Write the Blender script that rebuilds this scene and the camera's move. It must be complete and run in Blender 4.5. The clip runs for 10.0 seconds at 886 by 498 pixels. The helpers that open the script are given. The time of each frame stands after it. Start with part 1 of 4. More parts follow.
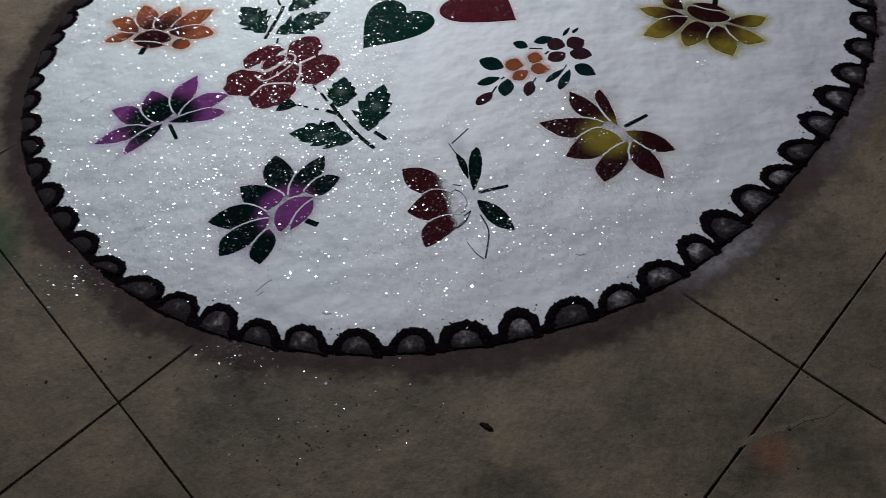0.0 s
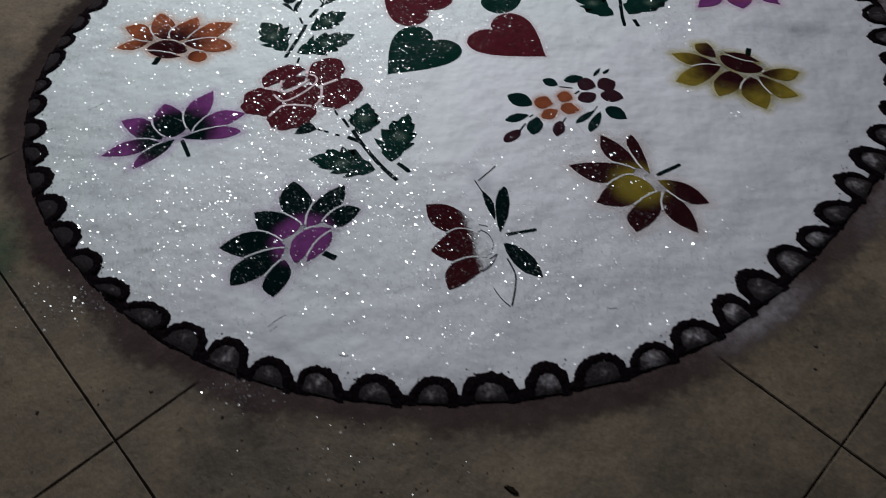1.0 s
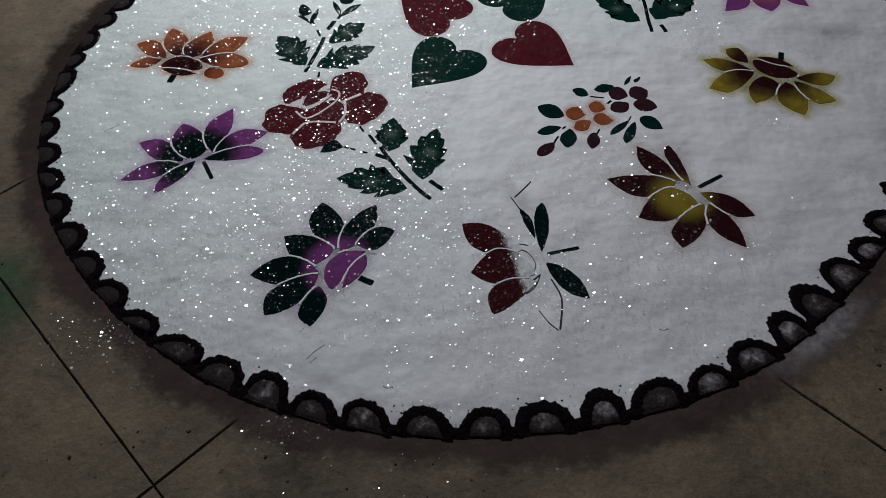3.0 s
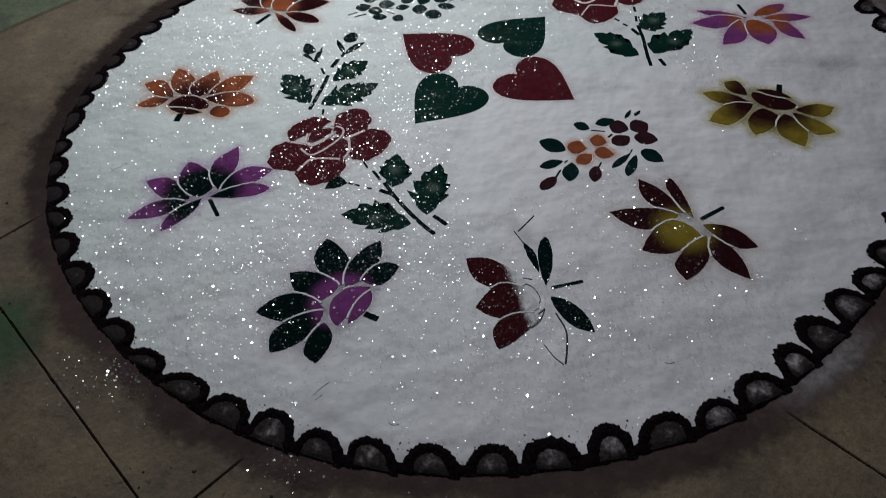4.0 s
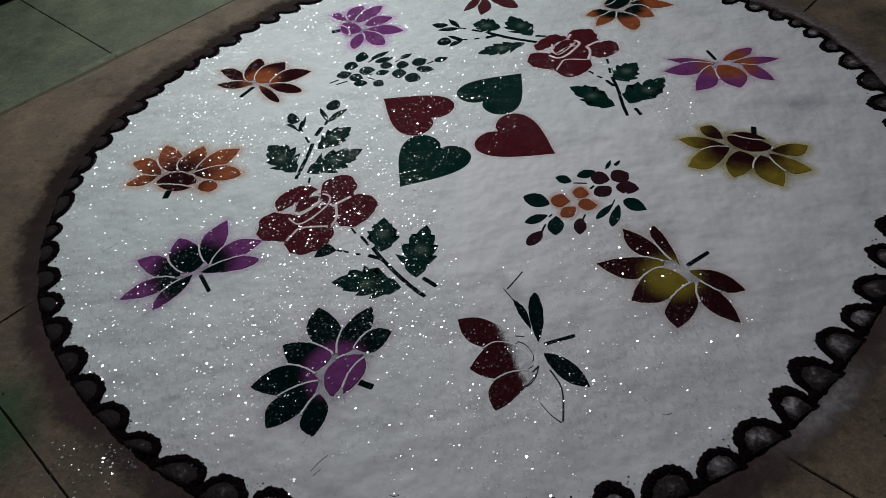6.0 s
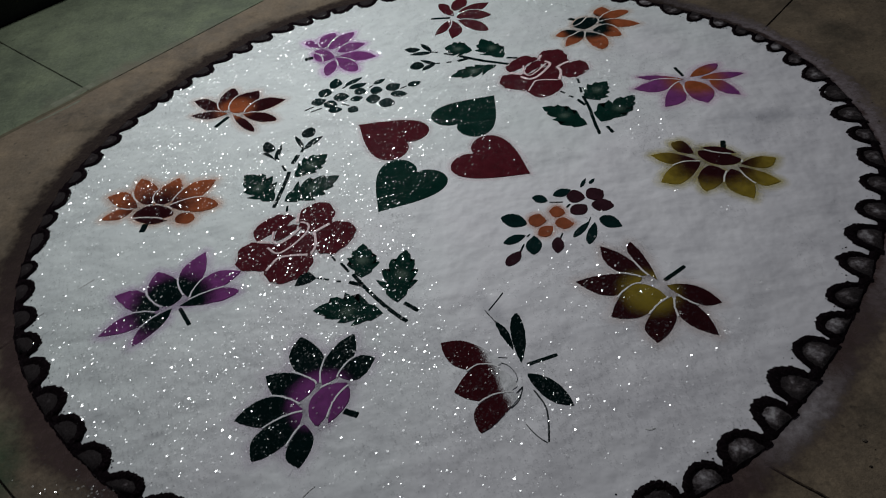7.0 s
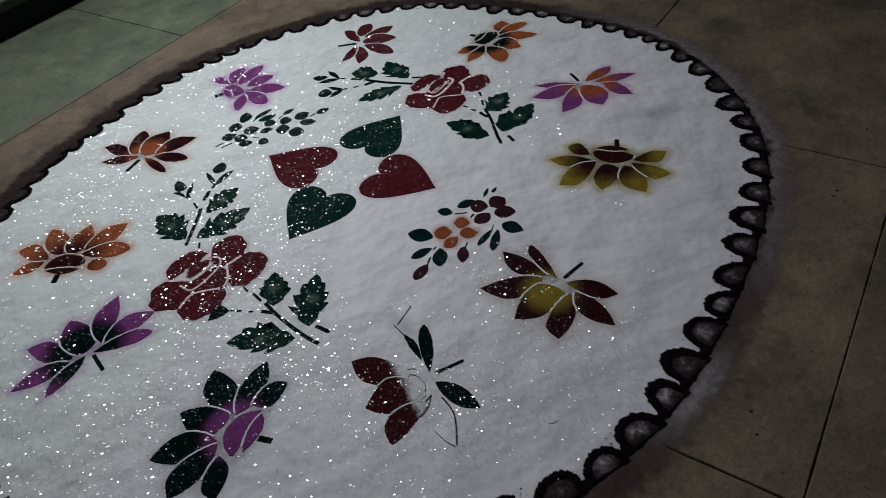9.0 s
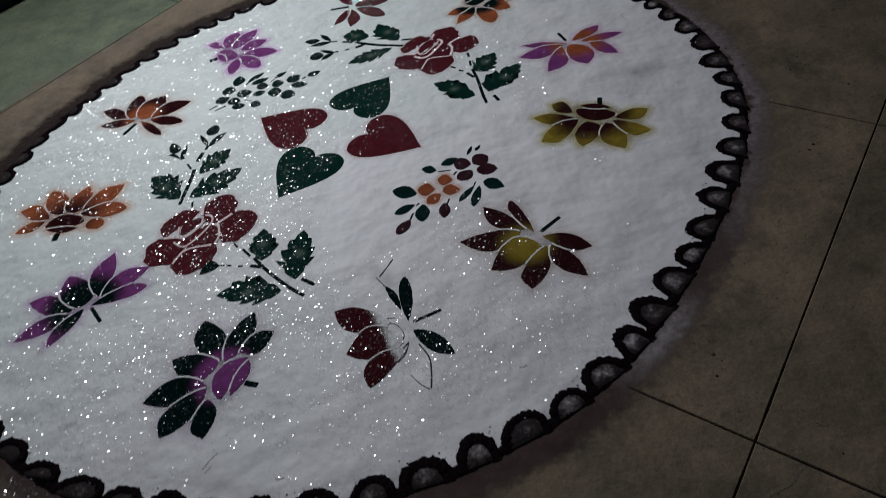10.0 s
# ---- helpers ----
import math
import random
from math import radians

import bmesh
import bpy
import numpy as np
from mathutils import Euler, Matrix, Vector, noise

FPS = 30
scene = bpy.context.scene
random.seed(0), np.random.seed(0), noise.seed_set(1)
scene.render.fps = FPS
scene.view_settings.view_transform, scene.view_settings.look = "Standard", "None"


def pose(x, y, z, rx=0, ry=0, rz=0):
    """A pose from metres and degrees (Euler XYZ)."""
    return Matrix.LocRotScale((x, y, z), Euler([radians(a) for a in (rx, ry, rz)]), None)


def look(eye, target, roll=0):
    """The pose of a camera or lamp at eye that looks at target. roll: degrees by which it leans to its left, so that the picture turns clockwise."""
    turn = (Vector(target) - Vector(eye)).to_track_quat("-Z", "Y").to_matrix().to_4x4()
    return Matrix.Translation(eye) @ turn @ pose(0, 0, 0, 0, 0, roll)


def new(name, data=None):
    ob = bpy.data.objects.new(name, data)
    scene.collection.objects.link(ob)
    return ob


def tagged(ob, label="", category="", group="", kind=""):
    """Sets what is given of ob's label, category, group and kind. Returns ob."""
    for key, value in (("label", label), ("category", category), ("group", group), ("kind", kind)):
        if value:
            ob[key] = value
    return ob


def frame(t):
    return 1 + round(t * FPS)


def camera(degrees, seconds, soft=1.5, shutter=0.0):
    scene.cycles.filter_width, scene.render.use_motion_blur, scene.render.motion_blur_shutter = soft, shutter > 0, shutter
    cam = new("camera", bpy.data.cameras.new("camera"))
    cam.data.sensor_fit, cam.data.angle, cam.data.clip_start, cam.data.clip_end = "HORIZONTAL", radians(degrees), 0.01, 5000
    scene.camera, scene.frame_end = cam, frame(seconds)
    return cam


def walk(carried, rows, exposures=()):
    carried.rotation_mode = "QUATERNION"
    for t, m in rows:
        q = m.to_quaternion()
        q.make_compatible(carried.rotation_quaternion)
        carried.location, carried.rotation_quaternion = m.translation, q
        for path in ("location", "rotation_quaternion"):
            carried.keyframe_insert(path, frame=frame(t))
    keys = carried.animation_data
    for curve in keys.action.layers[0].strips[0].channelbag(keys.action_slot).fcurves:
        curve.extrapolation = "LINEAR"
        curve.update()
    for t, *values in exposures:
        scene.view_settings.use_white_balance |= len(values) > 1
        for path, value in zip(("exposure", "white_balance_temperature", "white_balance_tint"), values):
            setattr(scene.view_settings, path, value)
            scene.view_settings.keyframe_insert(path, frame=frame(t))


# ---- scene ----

cam = camera(66.0, 10.0, soft=0.8, shutter=0.5)
walk(cam, [
    (0.0, pose(0.0960, -1.2208, 0.8016, 36.406, 4.603, 0.733)),
    (0.5, pose(0.0803, -1.2113, 0.7834, 36.987, 2.137, 0.787)),
    (1.0, pose(0.0298, -1.1663, 0.7899, 37.939, 1.195, 2.559)),
    (1.5, pose(-0.0156, -1.1350, 0.7863, 38.564, 1.537, 2.758)),
    (2.0, pose(-0.0376, -1.1216, 0.7797, 37.765, 1.191, 2.314)),
    (3.5, pose(-0.0386, -1.1199, 0.7830, 38.310, 1.741, 0.741)),
    (4.0, pose(-0.0387, -1.1167, 0.7906, 40.312, 2.271, 0.820)),
    (4.5, pose(-0.0392, -1.1133, 0.7997, 41.905, 3.025, 0.555)),
    (5.0, pose(-0.0301, -1.1059, 0.8078, 43.024, 3.813, 0.683)),
    (5.5, pose(-0.0264, -1.1046, 0.8118, 43.698, 4.115, -0.558)),
    (7.0, pose(-0.0235, -1.1004, 0.8250, 45.176, 4.813, -4.729)),
    (7.5, pose(-0.0145, -1.1054, 0.8353, 47.191, 5.081, -6.120)),
    (8.0, pose(0.0026, -1.1166, 0.8411, 47.563, 6.031, -7.798)),
    (8.5, pose(0.0368, -1.1236, 0.8403, 47.280, 6.792, -9.579)),
    (9.0, pose(0.0744, -1.1385, 0.8350, 46.044, 6.855, -10.815)),
    (9.5, pose(0.1047, -1.1613, 0.8420, 45.152, 7.806, -11.744)),
    (10.0, pose(0.1224, -1.1946, 0.8336, 43.717, 7.964, -10.223)),
], exposures=[(0.0, 0.46, 6200, 12), (0.5, 0.42, 6200, 12), (1.0, 0.28, 6300, 12), (2.0, 0.16, 6400, 11), (3.5, 0.12, 6450, 11), (4.0, 0.07, 6450, 11), (5.5, -0.05, 6500, 11), (7.0, -0.08, 6550, 11), (9.0, -0.05, 6450, 12), (10.0, -0.02, 6400, 12)])

# ---- light: a night courtyard under one house lamp ----
world = bpy.data.worlds.new("night")
world.use_nodes = True
world.node_tree.nodes["Background"].inputs[0].default_value = (0.55, 0.62, 0.75, 1)
world.node_tree.nodes["Background"].inputs[1].default_value = 0.05
scene.world = world

lamp_data = bpy.data.lights.new("house_lamp", "AREA")
lamp_data.shape, lamp_data.size = "DISK", 0.36
lamp_data.energy = 11.3
lamp_data.spread = radians(92)
lamp_data.color = (0.945, 1.0, 1.0)
lamp = new("house_lamp", lamp_data)
lamp.matrix_world = look((-0.74, 1.65, 1.85), (-0.12, -0.07, 0))

# ---- materials ----
def material(name, roughness=0.9, metallic=0.0, specular=0.3):
    m = bpy.data.materials.new(name)
    m.use_nodes = True
    b = m.node_tree.nodes["Principled BSDF"]
    b.inputs["Roughness"].default_value = roughness
    b.inputs["Metallic"].default_value = metallic
    b.inputs["Specular IOR Level"].default_value = specular
    return m, m.node_tree, b


def node(nt, kind, **inputs):
    n = nt.nodes.new(kind)
    for key, value in inputs.items():
        n.inputs[key.replace("_", " ")].default_value = value
    return n


def noise_node(nt, vec, scale, detail=4.0, rough=0.55):
    n = node(nt, "ShaderNodeTexNoise", Scale=scale, Detail=detail, Roughness=rough)
    nt.links.new(vec, n.inputs["Vector"])
    return n.outputs["Fac"]


def ramp(nt, fac, stops):
    r = nt.nodes.new("ShaderNodeValToRGB")
    el = r.color_ramp.elements
    while len(el) < len(stops):
        el.new(0.5)
    for e, (p, c) in zip(el, stops):
        e.position, e.color = p, (*c, 1) if len(c) == 3 else c
    nt.links.new(fac, r.inputs[0])
    return r.outputs[0]


def mix(nt, fac, a, b, blend="MIX"):
    m = nt.nodes.new("ShaderNodeMix")
    m.data_type, m.blend_type = "RGBA", blend
    for sock, v in ((m.inputs[0], fac), (m.inputs[6], a), (m.inputs[7], b)):
        if isinstance(v, (int, float)):
            sock.default_value = v
        elif isinstance(v, tuple):
            sock.default_value = (*v, 1) if len(v) == 3 else v
        else:
            nt.links.new(v, sock)
    return m.outputs[2]


def math_node(nt, op, a, b=0.0, c=0.0):
    m = nt.nodes.new("ShaderNodeMath")
    m.operation = op
    for sock, v in zip(m.inputs, (a, b, c)):
        if isinstance(v, (int, float)):
            sock.default_value = v
        else:
            nt.links.new(v, sock)
    return m.outputs[0]


def bump(nt, b, height, strength, distance):
    n = node(nt, "ShaderNodeBump", Strength=strength, Distance=distance)
    nt.links.new(height, n.inputs["Height"])
    nt.links.new(n.outputs[0], b.inputs["Normal"])


def place_vec(nt):
    return nt.nodes.new("ShaderNodeNewGeometry").outputs["Position"]


def local_vec(nt):
    return nt.nodes.new("ShaderNodeTexCoord").outputs["Object"]


# middle, direction, half length, half breadth and strength of each smudge
SMUDGES = ((0.66, 0.005, 0.998, -0.06, 0.13, 0.030, 0.45), (0.040, -0.415, 0.40, -0.92, 0.050, 0.020, 0.50), (0.60, -0.03, 0.9, 0.43, 0.12, 0.07, 0.25))


def white_powder():
    m, nt, b = material("white_rangoli_powder", 0.65, 0, 0.35)
    v = place_vec(nt)
    patch = noise_node(nt, v, 3.0, 5, 0.6)
    soft = noise_node(nt, v, 16.0, 5, 0.65)
    grain = noise_node(nt, v, 650.0, 3, 0.7)
    col = ramp(nt, patch, [(0.3, (0.68, 0.68, 0.70)), (0.7, (0.80, 0.80, 0.81))])
    col = mix(nt, 0.5, col, ramp(nt, soft, [(0.28, (0.60, 0.60, 0.62)), (0.5, (0.76, 0.76, 0.77)), (0.7, (0.84, 0.84, 0.84))]))
    col = mix(nt, 0.06, col, ramp(nt, grain, [(0.3, (0.45, 0.45, 0.47)), (0.65, (0.88, 0.88, 0.88))]))
    # grey smudges dragged through the white
    drag = nt.nodes.new("ShaderNodeMapping")
    drag.inputs["Rotation"].default_value = (0, 0, 0.5)
    drag.inputs["Scale"].default_value = (1.0, 3.2, 1.0)
    nt.links.new(v, drag.inputs["Vector"])
    col = mix(nt, ramp(nt, noise_node(nt, drag.outputs[0], 5.0, 6, 0.62), [(0.55, (0, 0, 0)), (0.72, (0.38, 0.38, 0.38))]), col, (0.40, 0.40, 0.42))
    # stray specks of dark powder
    speck = nt.nodes.new("ShaderNodeTexVoronoi")
    speck.inputs["Scale"].default_value = 42.0
    nt.links.new(v, speck.inputs["Vector"])
    sel = ramp(nt, noise_node(nt, v, 7.0, 3, 0.6), [(0.63, (0, 0, 0)), (0.68, (1, 1, 1))])
    dot = ramp(nt, speck.outputs["Distance"], [(0.03, (0.55, 0.55, 0.55)), (0.055, (0, 0, 0))])
    col = mix(nt, mix(nt, 1.0, sel, dot, "MULTIPLY"), col, (0.10, 0.09, 0.09))
    # grey smudges where the powder was touched
    flat = nt.nodes.new("ShaderNodeSeparateXYZ")
    nt.links.new(v, flat.inputs[0])
    for cx, cy, ux, uy, length, breadth, depth in SMUDGES:
        ex, ey = math_node(nt, "SUBTRACT", flat.outputs[0], cx), math_node(nt, "SUBTRACT", flat.outputs[1], cy)
        along = math_node(nt, "DIVIDE", math_node(nt, "ADD", math_node(nt, "MULTIPLY", ex, ux), math_node(nt, "MULTIPLY", ey, uy)), length)
        cross = math_node(nt, "DIVIDE", math_node(nt, "SUBTRACT", math_node(nt, "MULTIPLY", ey, ux), math_node(nt, "MULTIPLY", ex, uy)), breadth)
        d = math_node(nt, "ADD", math_node(nt, "MULTIPLY", along, along), math_node(nt, "MULTIPLY", cross, cross))
        d = math_node(nt, "ADD", math_node(nt, "SQRT", d), math_node(nt, "MULTIPLY", math_node(nt, "SUBTRACT", noise_node(nt, v, 26.0, 6, 0.7), 0.5), 1.6))
        col = mix(nt, ramp(nt, d, [(0.1, (depth, depth, depth)), (1.0, (0, 0, 0))]), col, (0.30, 0.31, 0.34))
    # tinted from faint green at the back left to lilac at the front right
    xyz = nt.nodes.new("ShaderNodeSeparateXYZ")
    nt.links.new(v, xyz.inputs[0])
    side = math_node(nt, "SUBTRACT", math_node(nt, "MULTIPLY", xyz.outputs[0], 0.5), math_node(nt, "MULTIPLY", xyz.outputs[1], 0.5))
    side = math_node(nt, "ADD", side, noise_node(nt, v, 2.2, 5, 0.6))
    col = mix(nt, 1.0, col, ramp(nt, side, [(0.35, (0.955, 1.0, 0.985)), (0.75, (1.0, 0.97, 1.0)), (1.0, (0.97, 0.93, 0.965))]), "MULTIPLY")
    nt.links.new(col, b.inputs["Base Color"])
    # trowelled undulation, pits and fine grain
    h = math_node(nt, "ADD", math_node(nt, "MULTIPLY", noise_node(nt, v, 9.0, 3, 0.5), 2.0), math_node(nt, "MULTIPLY", noise_node(nt, v, 22.0, 3, 0.5), 0.50))
    h = math_node(nt, "ADD", h, math_node(nt, "MULTIPLY", grain, 0.012))
    bump(nt, b, h, 0.8, 0.008)
    return m


def powder(name, inner, outer=None, start=0.03, end=0.08, centre=(0.0, 0.0), across=None):
    """Coloured powder; two colours melt into one another outwards from a centre, or along a direction."""
    m, nt, b = material(name, 1.0, 0, 0.0)
    v = local_vec(nt)
    grain = noise_node(nt, place_vec(nt), 800.0, 3, 0.65)
    blotch = noise_node(nt, place_vec(nt), 45.0, 4, 0.6)
    if outer is None:
        col = mix(nt, 0.0, inner, inner)
    else:
        sep = nt.nodes.new("ShaderNodeSeparateXYZ")
        nt.links.new(v, sep.inputs[0])
        if across:
            d = math_node(nt, "ADD", math_node(nt, "MULTIPLY", sep.outputs[0], across[0]), math_node(nt, "MULTIPLY", sep.outputs[1], across[1]))
        else:
            dx = math_node(nt, "SUBTRACT", sep.outputs[0], centre[0])
            dy = math_node(nt, "SUBTRACT", sep.outputs[1], centre[1])
            d = math_node(nt, "SQRT", math_node(nt, "ADD", math_node(nt, "MULTIPLY", dx, dx), math_node(nt, "MULTIPLY", dy, dy)))
        d = math_node(nt, "ADD", d, math_node(nt, "MULTIPLY", math_node(nt, "SUBTRACT", blotch, 0.5), 0.02))
        d = math_node(nt, "ADD", d, math_node(nt, "MULTIPLY", math_node(nt, "SUBTRACT", grain, 0.5), 0.03))
        fac = nt.nodes.new("ShaderNodeMapRange")
        fac.interpolation_type = "SMOOTHSTEP"
        fac.inputs["From Min"].default_value, fac.inputs["From Max"].default_value = start, end
        nt.links.new(d, fac.inputs["Value"])
        col = mix(nt, fac.outputs[0], inner, outer)
    dark = ramp(nt, blotch, [(0.3, (0.72, 0.72, 0.72)), (0.7, (1.15, 1.15, 1.15))])
    col = mix(nt, 1.0, col, dark, "MULTIPLY")
    col = mix(nt, ramp(nt, grain, [(0.62, (0, 0, 0)), (0.85, (0.14, 0.14, 0.14))]), col, (0.6, 0.6, 0.62))
    nt.links.new(col, b.inputs["Base Color"])
    h = math_node(nt, "ADD", grain, math_node(nt, "MULTIPLY", blotch, 0.7))
    bump(nt, b, h, 0.5, 0.0015)
    return m


GREEN, MAROON = (0.004, 0.025, 0.019), (0.082, 0.012, 0.018)
MAGENTA, ORANGE, YELLOW = (0.19, 0.046, 0.185), (0.32, 0.085, 0.034), (0.25, 0.180, 0.026)
DARK_MAROON, BLACK_GREEN = (0.028, 0.006, 0.008), (0.002, 0.009, 0.009)
MAT_WHITE = white_powder()
MAT_GREEN = powder("green_powder", GREEN)
MAT_RED = powder("maroon_powder", MAROON)
MAT_STEM = powder("dark_stem_powder", BLACK_GREEN)


def black_powder():
    m, nt, b = material("black_powder", 1.0, 0, 0.0)
    v = place_vec(nt)
    g = noise_node(nt, v, 260.0, 4, 0.7)
    col = ramp(nt, g, [(0.3, (0.005, 0.003, 0.004)), (0.58, (0.012, 0.008, 0.010)), (0.8, (0.045, 0.035, 0.039))])
    nt.links.new(col, b.inputs["Base Color"])
    bump(nt, b, g, 0.9, 0.004)
    return m


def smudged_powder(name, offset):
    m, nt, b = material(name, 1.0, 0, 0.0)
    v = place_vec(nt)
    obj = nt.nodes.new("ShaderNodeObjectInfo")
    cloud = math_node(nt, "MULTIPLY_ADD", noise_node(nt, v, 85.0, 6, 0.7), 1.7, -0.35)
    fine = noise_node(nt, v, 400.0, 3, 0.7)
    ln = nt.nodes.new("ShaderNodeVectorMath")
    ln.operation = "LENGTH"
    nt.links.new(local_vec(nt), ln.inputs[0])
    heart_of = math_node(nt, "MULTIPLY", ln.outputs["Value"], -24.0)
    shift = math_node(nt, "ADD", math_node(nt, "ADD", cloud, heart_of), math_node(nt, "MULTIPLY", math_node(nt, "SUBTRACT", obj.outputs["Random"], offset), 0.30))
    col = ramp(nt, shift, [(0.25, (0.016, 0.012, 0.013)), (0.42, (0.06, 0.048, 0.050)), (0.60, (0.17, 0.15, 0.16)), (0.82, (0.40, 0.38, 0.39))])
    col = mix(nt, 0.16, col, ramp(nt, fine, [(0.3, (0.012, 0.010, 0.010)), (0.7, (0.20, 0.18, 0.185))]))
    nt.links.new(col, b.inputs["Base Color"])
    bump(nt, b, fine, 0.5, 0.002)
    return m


MAT_BLACK = black_powder()
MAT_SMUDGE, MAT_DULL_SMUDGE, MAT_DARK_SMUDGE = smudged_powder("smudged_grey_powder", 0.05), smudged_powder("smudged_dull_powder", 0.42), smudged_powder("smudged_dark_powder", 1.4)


ORANGE_STAIN = (0.409, -0.937)


def slab_material(name, low, high, blot, dusty=True, trodden=False, gloss=0.35):
    m, nt, b = material(name, 0.75, 0, gloss)
    v = place_vec(nt)
    obj = nt.nodes.new("ShaderNodeObjectInfo")
    wide = noise_node(nt, v, 2.2, 6, 0.6)
    mid = noise_node(nt, v, 13.0, 6, 0.68)
    fine = noise_node(nt, v, 190.0, 4, 0.7)
    col = ramp(nt, wide, [(0.3, low), (0.7, high)])
    col = mix(nt, 0.45, col, ramp(nt, mid, [(0.28, tuple(0.45 * c for c in low)), (0.5, low), (0.75, tuple(1.25 * c for c in high))]))
    col = mix(nt, 0.3, col, ramp(nt, fine, [(0.3, tuple(0.4 * c for c in low)), (0.7, tuple(1.3 * c for c in high))]))
    spots = noise_node(nt, v, 30.0, 3, 0.5)
    col = mix(nt, ramp(nt, spots, [(0.66, (0, 0, 0)), (0.76, (0.5, 0.5, 0.5))]), col, blot)
    grime = noise_node(nt, v, 5.0, 7, 0.72)
    col = mix(nt, ramp(nt, grime, [(0.34, (0.65, 0.65, 0.65)), (0.5, (0, 0, 0))]), col, blot)
    pits = noise_node(nt, v, 75.0, 3, 0.6)
    col = mix(nt, ramp(nt, pits, [(0.66, (0, 0, 0)), (0.74, (0.6, 0.6, 0.6))]), col, tuple(0.5 * c for c in blot))
    cloud = noise_node(nt, v, 8.5, 5, 0.62)
    col = mix(nt, 1.0, col, ramp(nt, cloud, [(0.32, (0.78, 0.79, 0.78)), (0.5, (1.0, 1.0, 1.0)), (0.68, (1.22, 1.21, 1.16))]), "MULTIPLY")
    tone = math_node(nt, "MULTIPLY_ADD", obj.outputs["Random"], 0.25, 0.87)
    comb = nt.nodes.new("ShaderNodeCombineXYZ")
    for i in range(3):
        nt.links.new(tone, comb.inputs[i])
    col = mix(nt, 1.0, col, comb.outputs[0], "MULTIPLY")
    if dusty:
        sep = nt.nodes.new("ShaderNodeSeparateXYZ")
        nt.links.new(v, sep.inputs[0])
        # a green powder stain
        gx = math_node(nt, "ADD", sep.outputs[0], 0.715)
        gy = math_node(nt, "ADD", sep.outputs[1], 0.585)
        g = math_node(nt, "SQRT", math_node(nt, "ADD", math_node(nt, "MULTIPLY", gx, gx), math_node(nt, "MULTIPLY", gy, gy)))
        g = math_node(nt, "ADD", g, math_node(nt, "MULTIPLY", math_node(nt, "SUBTRACT", mid, 0.5), 0.12))
        stain = ramp(nt, g, [(0.03, (0.8, 0.8, 0.8)), (0.10, (0, 0, 0))])
        col = mix(nt, stain, col, (0.02, 0.075, 0.028))
        ox = math_node(nt, "SUBTRACT", sep.outputs[0], ORANGE_STAIN[0])
        oy = math_node(nt, "SUBTRACT", sep.outputs[1], ORANGE_STAIN[1])
        o = math_node(nt, "SQRT", math_node(nt, "ADD", math_node(nt, "MULTIPLY", ox, ox), math_node(nt, "MULTIPLY", oy, oy)))
        o = math_node(nt, "ADD", o, math_node(nt, "MULTIPLY", math_node(nt, "SUBTRACT", mid, 0.5), 0.08))
        col = mix(nt, ramp(nt, o, [(0.0, (0.5, 0.5, 0.5)), (0.034, (0, 0, 0))]), col, (0.26, 0.075, 0.03))
    if trodden:
        # brown dirt trodden over the edge of the green stones
        axes = nt.nodes.new("ShaderNodeSeparateXYZ")
        nt.links.new(v, axes.inputs[0])
        across = math_node(nt, "ADD", math_node(nt, "MULTIPLY", axes.outputs[0], -0.723), math_node(nt, "MULTIPLY", axes.outputs[1], 0.691))
        along = math_node(nt, "ADD", math_node(nt, "MULTIPLY", axes.outputs[0], 0.691), math_node(nt, "MULTIPLY", axes.outputs[1], 0.723))
        d = math_node(nt, "ADD", math_node(nt, "SUBTRACT", across, 0.90), math_node(nt, "MULTIPLY", math_node(nt, "SUBTRACT", grime, 0.5), 0.25))
        d = math_node(nt, "ADD", d, math_node(nt, "MULTIPLY", math_node(nt, "ABSOLUTE", math_node(nt, "ADD", along, 0.22)), 0.18))
        col = mix(nt, ramp(nt, d, [(0.0, (0.85, 0.85, 0.85)), (0.07, (0, 0, 0))]), col, (0.14, 0.12, 0.085))
    nt.links.new(col, b.inputs["Base Color"])
    nt.links.new(ramp(nt, mid, [(0.3, (0.6, 0.6, 0.6)), (0.7, (0.9, 0.9, 0.9))]), b.inputs["Roughness"])
    bump(nt, b, math_node(nt, "ADD", math_node(nt, "ADD", mid, math_node(nt, "MULTIPLY", fine, 0.07)), math_node(nt, "MULTIPLY", spots, 0.55)), 0.5, 0.009)
    return m


MAT_SLAB = slab_material("brown_stone", (0.128, 0.094, 0.064), (0.222, 0.166, 0.114), (0.036, 0.028, 0.020))
MAT_KOTA = slab_material("green_grey_stone", (0.074, 0.092, 0.056), (0.182, 0.208, 0.134), (0.050, 0.060, 0.042), True, True)
MAT_JOINT = slab_material("dirty_joint", (0.008, 0.006, 0.005), (0.016, 0.012, 0.009), (0.006, 0.005, 0.004), False, gloss=0.03)
# the riser's stone, coloured almost black to stand for the shade on it
MAT_SHADED_RISER = slab_material("shaded_riser", (0.020, 0.023, 0.020), (0.036, 0.041, 0.035), (0.014, 0.016, 0.013), False)


# ---- building helpers ----
def part(name, bm, mat, parent=None, label=""):
    me = bpy.data.meshes.new(name)
    bmesh.ops.recalc_face_normals(bm, faces=bm.faces)
    bm.to_mesh(me)
    bm.free()
    me.materials.append(mat)
    ob = new(name, me)
    if parent:
        ob.parent = parent
    if label:
        ob["label"] = label
    return ob


def empty(name, x=0.0, y=0.0, z=0.0, turn=0.0):
    ob = new(name)
    ob.matrix_basis = pose(x, y, z, 0, 0, turn)
    return ob


